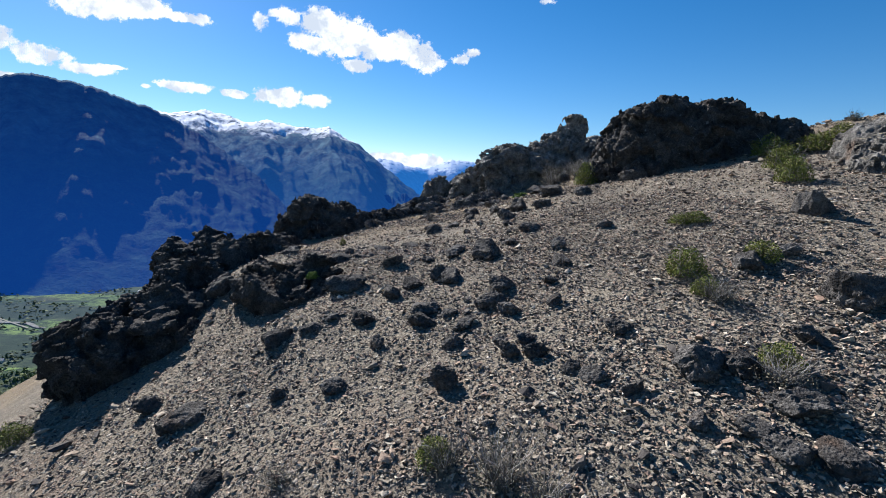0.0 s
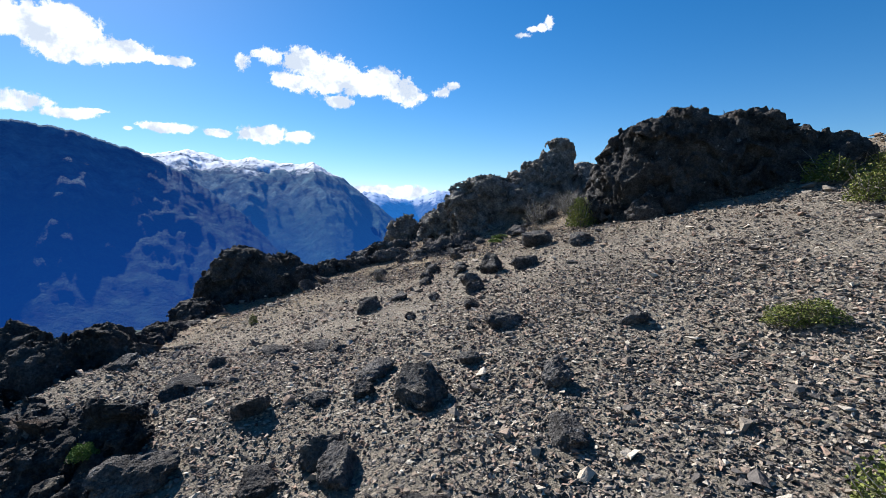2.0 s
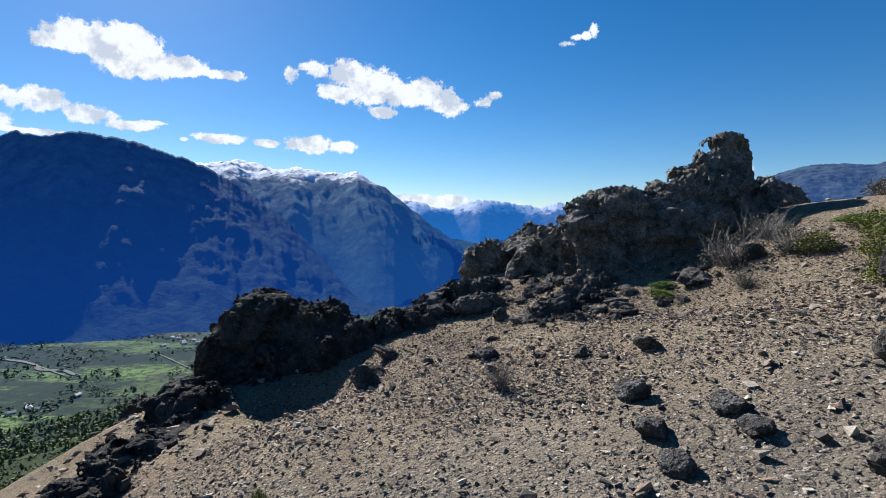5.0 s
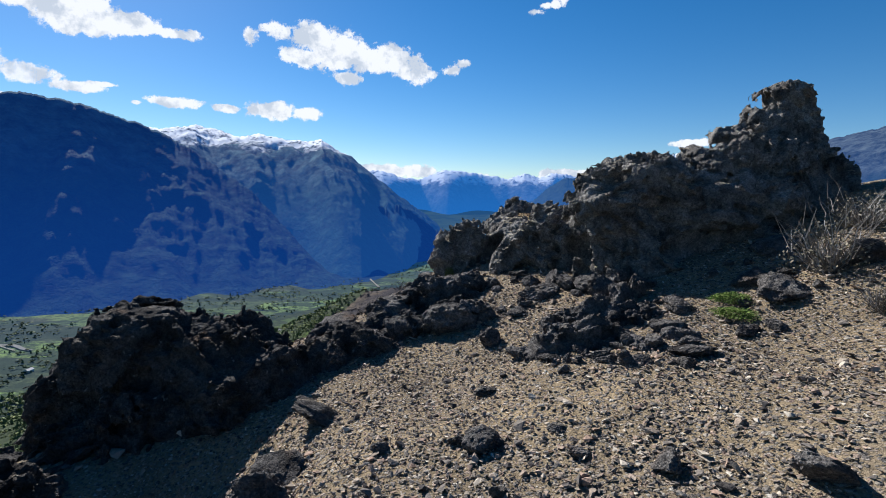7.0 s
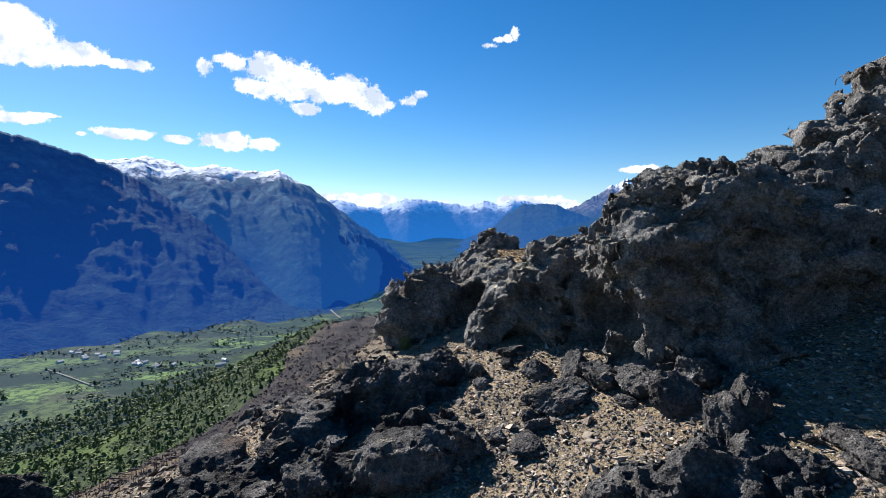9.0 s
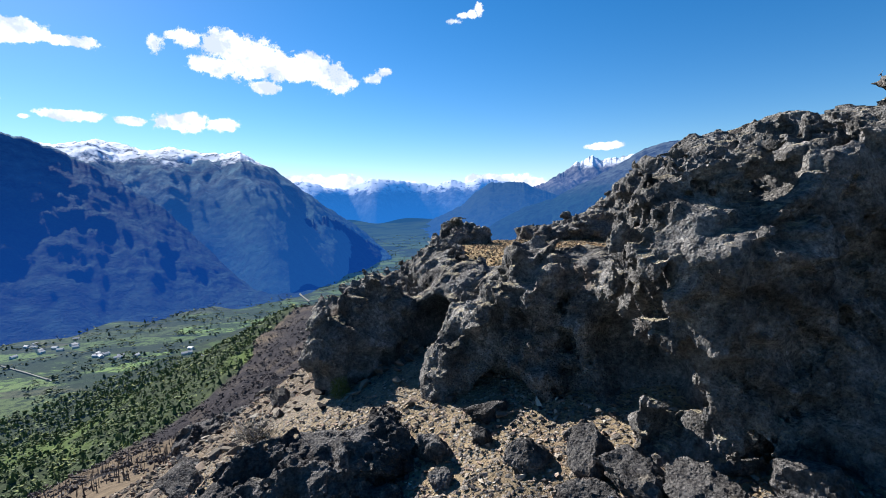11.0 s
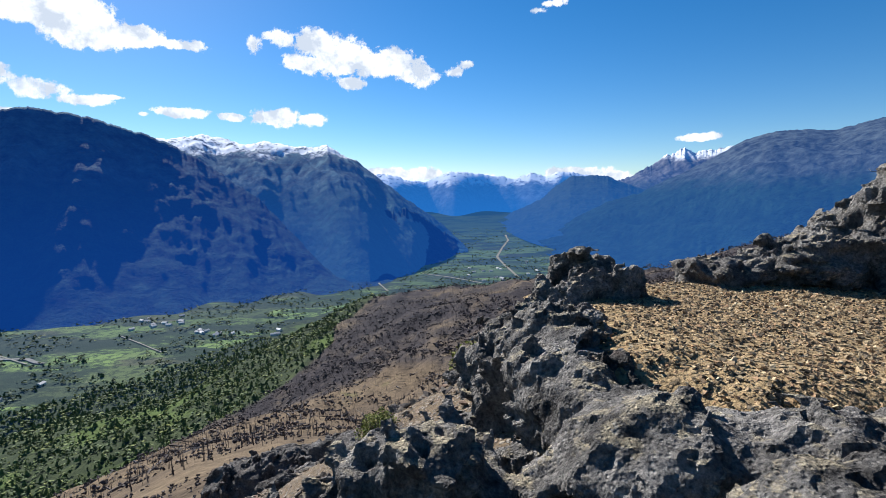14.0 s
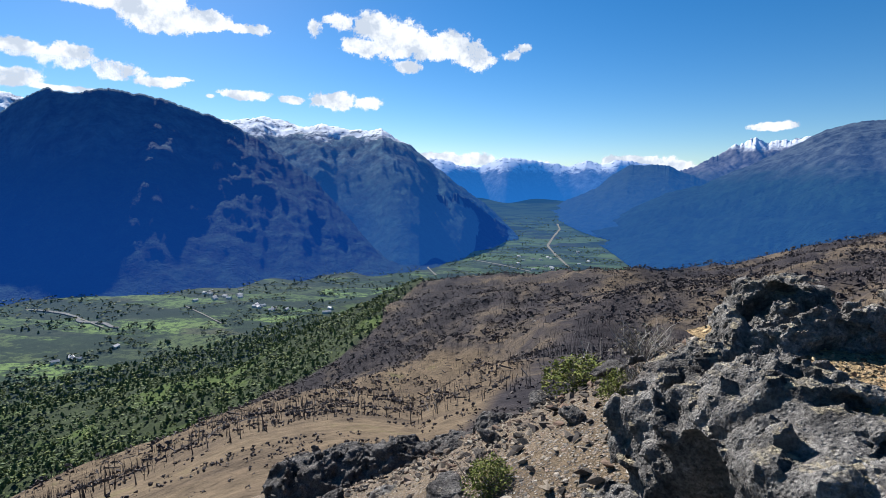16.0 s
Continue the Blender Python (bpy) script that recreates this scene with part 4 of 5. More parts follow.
outcrop("near_outcrop", "jagged black rock ledges above the drop to the valley", [
    ("upper_ledge", [(-4.85, 6.5, -2.3, 0.52, 0.45, 0.56), (-5.3, 6.4, -2.55, 0.5, 0.5, 0.56), (-4.4, 6.25, -2.45, 0.45, 0.4, 0.46)], [], 0.036),
    ("lower_ledge", [(-4.75, 5.3, -2.75, 0.55, 0.6, 0.58), (-5.2, 4.6, -3.2, 0.5, 0.6, 0.58), (-4.6, 4.4, -3.05, 0.5, 0.6, 0.58), (-4.2, 4.95, -2.85, 0.4, 0.45, 0.44)], [], 0.036),
    ("tip", [(-5.55, 4.0, -3.4, 0.5, 0.6, 0.55), (-4.9, 3.5, -3.3, 0.6, 0.5, 0.55), (-4.2, 3.7, -3.2, 0.45, 0.45, 0.45)], [], 0.036),
])
outcrop("ledge_rock", "low dark ledge of rock beside the gravel slope", [("ledge", [(-3.8, 6.65, -2.2, 0.42, 0.35, 0.46), (-3.42, 6.6, -2.35, 0.28, 0.3, 0.36), (-4.1, 6.5, -2.35, 0.3, 0.3, 0.42)], [], 0.028)])
outcrop("big_boulder", "large dark boulder with a tuft of green on top", [("boulder", [(-2.6, 4.2, -2.32, 0.62, 0.5, 0.42), (-2.45, 3.8, -2.52, 0.42, 0.42, 0.34), (-3.05, 4.6, -2.45, 0.45, 0.45, 0.4), (-2.2, 4.1, -2.35, 0.4, 0.4, 0.36)], [], 0.028)])
outcrop("east_outcrop", "grey weathered outcrop on the upper slope", [("mass", [(7.8, 6.3, -0.1, 0.9, 1.0, 0.75), (8.6, 6.8, 0.2, 0.9, 0.9, 0.7), (7.2, 5.5, -0.3, 0.6, 0.6, 0.5)], [], 0.05)])
outcrop("lower_crag", "dark crag standing below the ridge", [
    ("crest", [(-5.4, 28.6, -7.0, 1.3, 1.0, 0.95), (-4.4, 28.9, -6.9, 1.0, 0.9, 0.95), (-3.3, 28.8, -6.6, 1.0, 0.9, 1.0), (-2.3, 29.2, -6.6, 0.9, 0.9, 0.9)], [], 0.06),
    ("crest", [(-0.95, 29.0, -5.7, 0.6, 0.7, 0.9), (-1.9, 28.7, -6.0, 0.5, 0.6, 0.6), (0.4, 30.3, -6.0, 1.0, 0.9, 0.8), (2.0, 30.7, -5.6, 0.9, 0.8, 0.95)], [], 0.06),
])
outcrop("broken_slope", "broken grey rock ledges on the slope beyond the outcrop", [
    ("ledge", [(-0.9, 21.0, -2.5, 0.6, 0.5, 0.4), (-0.3, 21.9, -2.4, 0.6, 0.5, 0.5), (-0.2, 20.9, -1.9, 0.5, 0.5, 0.5)], [], 0.05),
    ("ledge", [(0.7, 23.4, -2.3, 0.8, 0.5, 0.5), (1.7, 24.0, -2.3, 0.7, 0.5, 0.6), (-0.3, 23.4, -3.0, 0.7, 0.6, 0.4)], [], 0.05),
    ("ledge", [(-2.1, 23.6, -3.9, 0.9, 0.6, 0.5), (-1.1, 24.7, -4.1, 0.8, 0.6, 0.45), (0.2, 25.6, -4.0, 0.8, 0.6, 0.5)], [], 0.06),
])
outcrop("slab_rock", "tilted slab of grey rock at the edge of the ridge", [("slab", [(-1.25, 16.55, -1.78, 0.65, 0.42, 0.42), (-1.8, 16.15, -2.0, 0.6, 0.42, 0.42), (-0.85, 16.9, -1.65, 0.42, 0.36, 0.36)], [], 0.03)])

outcrop("rubble_ledge", "low jagged ribs of dark bedrock breaking through the gravel", [
    ("rib", [(0.15, 13.45, -1.56, 0.4, 0.22, 0.16), (0.55, 13.55, -1.44, 0.35, 0.2, 0.14)], [], 0.03),
    ("rib", [(0.45, 14.15, -1.43, 0.4, 0.2, 0.14), (0.95, 14.0, -1.3, 0.32, 0.2, 0.14)], [], 0.03),
    ("rib", [(-1.0, 15.2, -1.68, 0.5, 0.24, 0.2), (-1.6, 15.3, -1.8, 0.42, 0.24, 0.2)], [], 0.03),
], 0.8)

# ---- loose rocks ----
ROCK_MESHES = [rock_mesh("rock", 100 + k, 4, (1.0, 0.8, 0.95)[k % 3]) for k in range(14)]


def loose_rocks(places, label, group, first):
    rng = np.random.default_rng(first)
    for k, (x, y, w, h) in enumerate(places):
        z = float(land_height(np.array([x]), np.array([y]))[0])
        deep = w * rng.uniform(0.7, 1.0)
        m = Matrix.LocRotScale((x, y + 0.3 * deep, z + 0.14 * h + 0.03 * deep), Euler((rng.normal(0, 0.25), rng.normal(0, 0.25), rng.uniform(0, 6.28))), Vector((w * 0.95, deep * 0.9, h * (0.95 if h > 0.4 else 0.8))))
        ob = thing("rock", ROCK_MESHES[(first + k) % 14], BOULDER, label, "rock", group)
        ob.matrix_world = m


loose_rocks([(-0.35, 1.03, 0.26, 0.36), (0.19, 3.81, 0.5, 0.47), (0.3, 2.6, 0.34, 0.34), (0.15, 2.25, 0.4, 0.32), (1.05, 3.05, 0.32, 0.2), (1.14, 3.62, 0.22, 0.27), (0.78, 0.71, 0.23, 0.16), (0.65, 0.89, 0.18, 0.13), (1.5, 0.47, 0.4, 0.32), (1.77, 0.44, 0.33, 0.24), (1.86, 0.0, 0.4, 0.3), (1.55, -0.07, 0.3, 0.17), (1.62, -0.26, 0.34, 0.2), (2.4, 0.66, 0.32, 0.21), (1.86, -0.36, 0.34, 0.2), (1.21, 7.67, 0.5, 0.49), (4.23, 3.34, 0.4, 0.5), (4.45, 3.4, 0.36, 0.32), (2.75, 2.03, 0.45, 0.33), (3.1, 1.1, 0.55, 0.5), (3.24, 2.27, 0.36, 0.22), (-1.05, 1.99, 0.19, 0.24)], "angular dark volcanic rock half sunk in gravel", "rocks on the gravel slope", 1)
loose_rocks([(-1.91, 1.53, 0.17, 0.2), (-2.89, 1.56, 0.5, 0.32), (-3.5, 2.1, 0.42, 0.28), (-2.25, 2.46, 0.41, 0.31), (-1.67, 3.47, 0.55, 0.4), (-1.29, 2.56, 0.39, 0.26), (-2.17, 0.6, 0.3, 0.22), (-0.6, 2.17, 0.36, 0.24), (-0.29, 1.62, 0.23, 0.22), (0.22, 1.28, 0.25, 0.2), (0.41, 1.17, 0.25, 0.2), (1.15, 1.25, 0.31, 0.18), (1.95, 4.33, 0.28, 0.22), (0.98, 4.89, 0.4, 0.25), (1.25, 0.07, 0.19, 0.19), (0.98, 0.49, 0.18, 0.18), (-1.34, 1.38, 0.3, 0.2), (-0.27, 3.19, 0.36, 0.25), (-0.77, 3.23, 0.32, 0.21), (1.65, 7.4, 0.45, 0.36), (0.84, 7.17, 0.34, 0.3)], "dark grey rock lying on the gravel slope", "rocks on the gravel slope", 2)
loose_rocks([(0.86, 6.57, 0.32, 0.2), (-0.61, 7.24, 0.45, 0.34), (2.14, 8.72, 0.6, 0.42), (0.31, 9.43, 0.33, 0.33), (0.19, 8.26, 0.28, 0.23), (0.78, 8.45, 0.28, 0.21), (0.32, 6.9, 0.19, 0.13), (0.04, 6.19, 0.2, 0.13), (0.75, 5.83, 0.23, 0.14), (-0.19, 7.52, 0.32, 0.2), (-3.71, 8.16, 0.28, 0.16), (-2.5, 11.36, 0.47, 0.42), (2.7, 8.15, 0.5, 0.36), (2.16, 6.82, 0.17, 0.08), (0.2, 11.02, 0.27, 0.2), (-0.31, 11.81, 0.15, 0.09), (-0.24, 11.41, 0.18, 0.1), (-0.85, 11.12, 0.16, 0.1), (-1.71, 11.96, 0.18, 0.15), (-1.08, 11.88, 0.19, 0.1), (0.85, 10.52, 0.4, 0.18)], "grey weathered rock among small stones", "rocks on the upper slope", 3)
loose_rocks([(-0.56, 14.19, 0.36, 0.38), (1.4, 14.53, 0.36, 0.45), (1.29, 13.35, 0.41, 0.2), (1.08, 14.89, 0.5, 0.42), (1.22, 12.63, 0.43, 0.14), (-2.27, 15.17, 0.6, 0.3), (-1.37, 15.3, 0.6, 0.28), (0.78, 15.6, 0.6, 0.36), (2.62, 13.35, 0.6, 0.4), (3.33, 14.5, 0.78, 0.32), (2.59, 13.97, 0.5, 0.33), (3.55, 13.47, 0.41, 0.41), (-2.44, 12.86, 0.7, 0.28), (-2.55, 11.84, 0.5, 0.25), (-0.3, 13.55, 0.35, 0.18), (0.85, 13.15, 0.36, 0.14), (0.4, 12.9, 0.3, 0.12)], "craggy dark rock at the foot of the outcrop", "rubble below the outcrop", 4)
loose_rocks([(0.47, 13.84, 0.35, 0.2), (0.33, 15.41, 0.55, 0.33), (0.99, 15.3, 0.55, 0.4), (1.38, 15.1, 0.4, 0.45), (1.19, 14.41, 0.4, 0.45), (1.28, 13.89, 0.42, 0.25), (-1.06, 16.31, 0.5, 0.28), (-1.82, 15.7, 0.6, 0.34), (-2.9, 16.0, 0.8, 0.4), (-2.14, 15.63, 0.7, 0.34), (1.64, 13.79, 0.38, 0.24), (-0.1, 14.98, 0.41, 0.2), (-0.27, 16.57, 0.32, 0.34), (0.3, 16.11, 0.34, 0.3), (0.65, 15.9, 0.4, 0.32), (0.19, 16.8, 0.39, 0.19), (0.49, 15.63, 0.4, 0.24), (1.07, 15.5, 0.25, 0.2)], "rough broken block at the foot of the rock wall", "rubble below the outcrop", 5)
loose_rocks([(-1.9, 19.8, 0.45, 0.25), (-0.9, 20.6, 0.33, 0.2), (-1.6, 21.8, 0.52, 0.25), (-0.4, 22.4, 0.39, 0.25), (-2.8, 23.0, 0.59, 0.25), (-1.2, 23.8, 0.45, 0.25), (0.4, 24.2, 0.52, 0.3), (-3.9, 25.2, 0.59, 0.3), (-2.0, 26.0, 0.52, 0.25), (-0.3, 26.4, 0.59, 0.3), (1.4, 26.2, 0.52, 0.3), (2.6, 25.0, 0.59, 0.3), (-3.3, 19.5, 0.52, 0.25), (-2.6, 18.2, 0.45, 0.2), (-2.3, 17.4, 0.39, 0.2), (-5.5, 8.5, 0.39, 0.2), (-5.6, 7.4, 0.33, 0.17), (-6.0, 3.0, 0.52, 0.25), (-6.6, 2.0, 0.45, 0.25), (-5.7, 5.4, 0.39, 0.2)], "broken rock on the steep drop below the ridge", "rocks below the edge", 6)
loose_rocks([(-3.9, 4.66, 0.6, 0.55), (-1.02, 3.09, 0.32, 0.27), (-0.59, 2.45, 0.41, 0.21), (-0.42, 3.38, 0.33, 0.33), (-0.16, 1.92, 0.32, 0.18), (-0.3, 2.26, 0.21, 0.15), (-1.15, 4.1, 0.45, 0.19), (-2.02, 4.83, 0.45, 0.26), (-0.22, 4.49, 0.47, 0.2), (1.17, 3.83, 0.24, 0.21), (0.29, 2.05, 0.28, 0.24), (0.84, 2.57, 0.23, 0.11), (0.75, 1.99, 0.2, 0.18), (0.38, 1.43, 0.21, 0.14), (0.16, 1.53, 0.18, 0.11), (-1.89, 2.57, 0.27, 0.16), (-1.68, 2.75, 0.27, 0.13), (-3.15, 5.69, 0.42, 0.16), (-0.26, 4.12, 0.23, 0.2), (-0.6, 4.15, 0.2, 0.16), (-2.04, 5.62, 0.25, 0.19), (-1.5, 5.86, 0.37, 0.12), (-0.96, 5.67, 0.4, 0.11), (-0.71, 5.54, 0.22, 0.1), (-0.71, 7.84, 0.4, 0.2), (-0.89, 11.7, 0.37, 0.25), (0.22, 8.7, 0.31, 0.22), (0.79, 8.78, 0.31, 0.22), (0.67, 5.12, 0.14, 0.12), (0.6, 4.29, 0.24, 0.16), (-1.71, 4.83, 0.21, 0.08), (-3.26, 7.34, 0.34, 0.17)], "small jagged dark rock among the gravel", "rocks on the gravel slope", 7)
HEAP = np.random.default_rng(91)
heap = [(0.42 + 0.55 * HEAP.normal(), 13.25 + 0.42 * HEAP.normal(), HEAP.uniform(0.09, 0.27), HEAP.uniform(0.08, 0.2)) for _ in range(46)]
heap += [(HEAP.uniform(-1.3, 0.9), HEAP.uniform(15.2, 16.6), HEAP.uniform(0.12, 0.3), HEAP.uniform(0.1, 0.22)) for _ in range(24)]
heap += [(HEAP.uniform(1.2, 3.4), HEAP.uniform(12.9, 14.8), HEAP.uniform(0.1, 0.28), HEAP.uniform(0.08, 0.2)) for _ in range(20)]
loose_rocks(heap, "small craggy dark rock in a strewn heap", "rubble below the outcrop", 8)

# ---- scree ----
CHIPS = [chip(300 + k, 9) for k in range(12)]
FLAKES = [chip(330 + k, 6, (0.22, 0.45)) for k in range(16)]
SR = np.random.default_rng(21)


def strewn(n, x0, x1, y0, y1, small, large, bias=2.2):
    x, y = SR.uniform(x0, x1, n), SR.uniform(y0, y1, n)
    rim = np.minimum(np.minimum(x - x0, x1 - x), np.minimum(y - y0, y1 - y))
    keep = (fbm(np.stack([x, y, 0 * x], -1) * 0.9, 3) > SR.uniform(0.0, 0.52, n)) & (rim > SR.uniform(0, 1.1, n) ** 2)
    x, y = x[keep], y[keep]
    s = small + (large - small) * SR.random(len(x)) ** bias
    z = land_height(x, y)
    return np.stack([x, y, z + 0.2 * s], -1), s


def scree(name, label, sets, protos, material=STONE, lean=0.24):
    P = np.concatenate([p for p, _ in sets])
    S = np.concatenate([s for _, s in sets])
    stretch = S[:, None] * SR.uniform(0.7, 1.35, (len(S), 3)) * [1, 1, 0.72]
    thing(name, scatter(name, protos, P, stretch, SR, lean), material, label, "gravel", kind="stuff")


scree("fine_scree", "small angular stones strewn over the slope", [strewn(66000, -6.2, 6.8, -2.0, 10.8, 0.024, 0.075, 2.6), strewn(94000, -3.6, 4.2, -1.6, 6.5, 0.02, 0.064, 2.6), strewn(66000, -4.2, 5.2, 9.4, 18, 0.022, 0.065), strewn(9000, 5, 12, 0, 14, 0.03, 0.09)], FLAKES)
scree("coarse_scree", "fist-sized angular stones strewn over the slope", [strewn(5200, -7, 9, -4, 12, 0.06, 0.16, 3.6), strewn(3200, -4, 5, 10, 17.5, 0.05, 0.13, 3), strewn(1500, 6, 14, 0, 16, 0.08, 0.3, 3), strewn(900, -8, -4, -2, 15, 0.08, 0.3, 3)], CHIPS)

scree("knoll_scree", "dark broken stones strewn over the knoll", [strewn(14000, -7, 6, 16.5, 31, 0.04, 0.2, 3.5)], CHIPS, DARK_STONE)

# gravel on the shelf of the outcrop
def shelf_height(x, y):
    return -0.3 - 0.045 * (x - 0.8) + 0.05 * (fbm(np.stack([x, y, 0 * x], -1) * 1.7, 3) - 0.5)


def shelf_outline(a):
    ring = np.stack([np.cos(a), np.sin(a), 0 * a], -1)
    return 0.76 + 0.35 * vnoise(ring * 2 + 4) + 0.2 * vnoise(ring * 7) + 0.1 * vnoise(ring * 19)


a, q = np.meshgrid(np.linspace(0, 2 * np.pi, 97), np.linspace(0, 1, 40))
wob = shelf_outline(a.ravel()).reshape(a.shape)
bx, by = 2.9 + 2.3 * wob * q * np.cos(a), 20.2 + 2.1 * wob * q * np.sin(a)
bz = shelf_height(bx.ravel(), by.ravel()).reshape(bx.shape) - 3.0 * np.clip(q - 0.75, 0, 1) ** 2
bed = mesh_of("gravel_bed", np.stack([bx, by, bz], -1).reshape(-1, 3), grid_faces(40, 97))
thing("gravel_bed", bed, OCHRE_BED, "bed of ochre grit on the rock shelf", "gravel", kind="structure")
n_chips = 22000
u, w = SR.uniform(0, 2 * np.pi, n_chips), np.sqrt(SR.random(n_chips))
wo = 0.96 * shelf_outline(u)
sx, sy = 2.9 + 2.3 * wo * w * np.cos(u), 20.2 + 2.1 * wo * w * np.sin(u)
shelf_sizes = 0.018 + 0.045 * SR.random(n_chips) ** 3
thing("shelf_gravel", scatter("shelf_gravel", FLAKES, np.stack([sx, sy, shelf_height(sx, sy) - 3.0 * np.clip(0.96 * w - 0.75, 0, 1) ** 2 + 0.004], -1), shelf_sizes, SR, 0.18), OCHRE, "ochre gravel lying on the rock shelf", "gravel", kind="stuff")


# ---- plants ----
def leaves(rng, n, rx, rz, size, hollow=0.35):
    """Small leaf blades in an uneven mound: verts and triangles."""
    d = rng.normal(size=(n, 3))
    d[:, 2] = np.abs(d[:, 2])
    d /= np.linalg.norm(d, axis=1)[:, None]
    lobes = 0.72 + 0.5 * vnoise(d * 2.3 + rng.uniform(0, 20))
    c = d * (hollow + (1 - hollow) * rng.random((n, 1)) ** 0.5) * lobes[:, None] * np.array([rx, rx, rz])
    a, b = rng.normal(size=(n, 3)), rng.normal(size=(n, 3))
    a[:, 2] += 0.8
    a /= np.linalg.norm(a, axis=1)[:, None]
    b = np.cross(a, b)
    b /= np.linalg.norm(b, axis=1)[:, None]
    s = size * rng.uniform(0.6, 1.4, (n, 1))
    v = np.stack([c, c + a * s * 0.5 + b * s * 0.3, c + a * s, c + a * s * 0.5 - b * s * 0.3], 1).reshape(-1, 3)
    i = np.arange(n)[:, None] * 4
    return v, np.concatenate([i + [0, 1, 2], i + [0, 2, 3]])


def twigs(rng, n, rx, rz, thick, bend=0.3):
    """Thin forked stems rising from one root: verts and triangles."""
    V, T = [], []
    for _ in range(n):
        p = np.array([rng.normal(0, rx * 0.12), rng.normal(0, rx * 0.12), -0.02])
        a = rng.uniform(0, 2 * np.pi)
        way = np.array([np.cos(a) * rx, np.sin(a) * rx, rz]) * rng.uniform(0.5, 1.1)
        w = thick * rng.uniform(0.6, 1.3)
        ring = []
        for k in range(4):
            f = w * (1 - k / 3.6)
            ring.append(len(V))
            for q in range(3):
                V.append(p + f * np.array([np.cos(2.1 * q), np.sin(2.1 * q), 0.1]))
            p = p + way / 3 + rng.normal(0, bend, 3) * np.linalg.norm(way) / 3
        for k in range(3):
            for q in range(3):
                m = (q + 1) % 3
                T += [[ring[k] + q, ring[k] + m, ring[k + 1] + m], [ring[k] + q, ring[k + 1] + m, ring[k + 1] + q]]
    return np.array(V), np.array(T)


def shrub(name, label, leaf, n_leaf, leaf_size, n_twig, thick, rx, rz, seed):
    rng = np.random.default_rng(seed)
    ob = tagged(new(name), label, "shrub")
    if n_leaf:
        part("foliage", mesh_of("foliage", *leaves(rng, n_leaf, rx, rz, leaf_size), smooth=False), leaf, ob)
    if n_twig:
        part("branchwork", mesh_of("branchwork", *twigs(rng, n_twig, rx, rz, thick), smooth=False), TWIG, ob, "bare grey twigs")
    return ob


def set_shrub(proto, used, x, y, w, h, z=None):
    z = float(land_height(np.array([x]), np.array([y]))[0]) if z is None else z
    m = Matrix.LocRotScale((x, y, z), Euler((0, 0, x * 3.1 + y)), None)
    ob = proto if not used else copy_thing(proto, m)
    ob.matrix_world = m
    ob.scale = (w, w, h)
    return True


GREEN = [shrub("shrub", "low yellow-green shrub growing among the stones", LEAF, 2600, 0.055, 40, 0.012, 0.5, 0.9, 400 + k) for k in range(3)]
GREEN_AT = [(2.1, 2.15, 0.42, 0.34), (2.05, 1.66, 0.26, 0.2), (2.0, 0.5, 0.3, 0.2), (2.92, 2.25, 0.4, 0.26), (2.8, 3.8, 0.34, 0.15), (2.96, 3.72, 0.36, 0.17), (3.3, 10.1, 0.62, 0.7), (3.55, 10.9, 0.5, 0.5), (-0.42, 0.28, 0.26, 0.2), (5.24, 5.25, 0.55, 0.5), (6.9, 8.4, 0.9, 0.5), (7.6, 8.0, 0.8, 0.45), (5.9, 6.5, 0.6, 0.5), (-2.83, 8.97, 0.16, 0.2), (-5.4, 2.6, 0.4, 0.3), (4.9, 12.6, 0.8, 0.45), (4.3, 11.9, 0.7, 0.4), (4.1, 12.9, 0.6, 0.35), (-1.2, 21.7, 0.5, 0.3), (0.1, 22.8, 0.45, 0.3), (-1.0, 18.1, 0.22, 0.2), (0.2, 25.3, 1.2, 0.6), (8.6, 8.6, 0.8, 0.4)]
for k, at in enumerate(GREEN_AT):
    set_shrub(GREEN[k % 3], k >= 3, *at)
DEAD = [shrub("dry_shrub", "half-dead shrub of tangled grey twigs", DRY, 500, 0.05, 130, 0.011, 0.5, 0.85, 420 + k) for k in range(2)]
DEAD_AT = [(0.0, 0.0, 0.4, 0.42), (0.22, -0.22, 0.3, 0.26), (1.92, 0.34, 0.36, 0.26), (2.1, 1.5, 0.36, 0.26), (-0.8, 10.45, 0.32, 0.34), (3.2, 13.7, 0.9, 0.75), (4.2, 14.4, 0.8, 0.55), (-1.55, 0.47, 0.3, 0.15), (3.9, 13.2, 0.7, 0.5), (2.95, 12.7, 0.4, 0.3), (0.9, 24.6, 0.9, 0.6), (-0.35, 0.2, 0.3, 0.25), (-1.8, 17.9, 0.4, 0.25), (0.3, 22.6, 0.5, 0.4)]
for k, at in enumerate(DEAD_AT):
    set_shrub(DEAD[k % 2], k >= 2, *at)
PAD = shrub("cushion_plant", "bright green cushion plant hugging the ground", MOSS, 3000, 0.05, 0, 0, 0.5, 0.5, 440)
for k, at in enumerate([(2.05, 13.45, 0.5, 0.2), (2.2, 13.8, 0.5, 0.22), (5.2, 13.4, 0.9, 0.3), (-2.2, 3.85, 0.2, 0.2, -2.1)]):
    set_shrub(PAD, k, *at)
v, t = twigs(np.random.default_rng(5), 1, 0.02, 0.75, 0.014, 0.08)
stick = thing("dead_stick", mesh_of("dead_stick", v, t, False), TWIG, "thin dead stem standing behind the pinnacle", "branch")
stick.location = (6.2, 18.5, 0.75)
stick.scale = (1, 1, 2.0)
UMB = shrub("ridge_bush", "dark flat-topped bush on the skyline", DRY, 900, 0.07, 60, 0.014, 0.5, 0.8, 450)
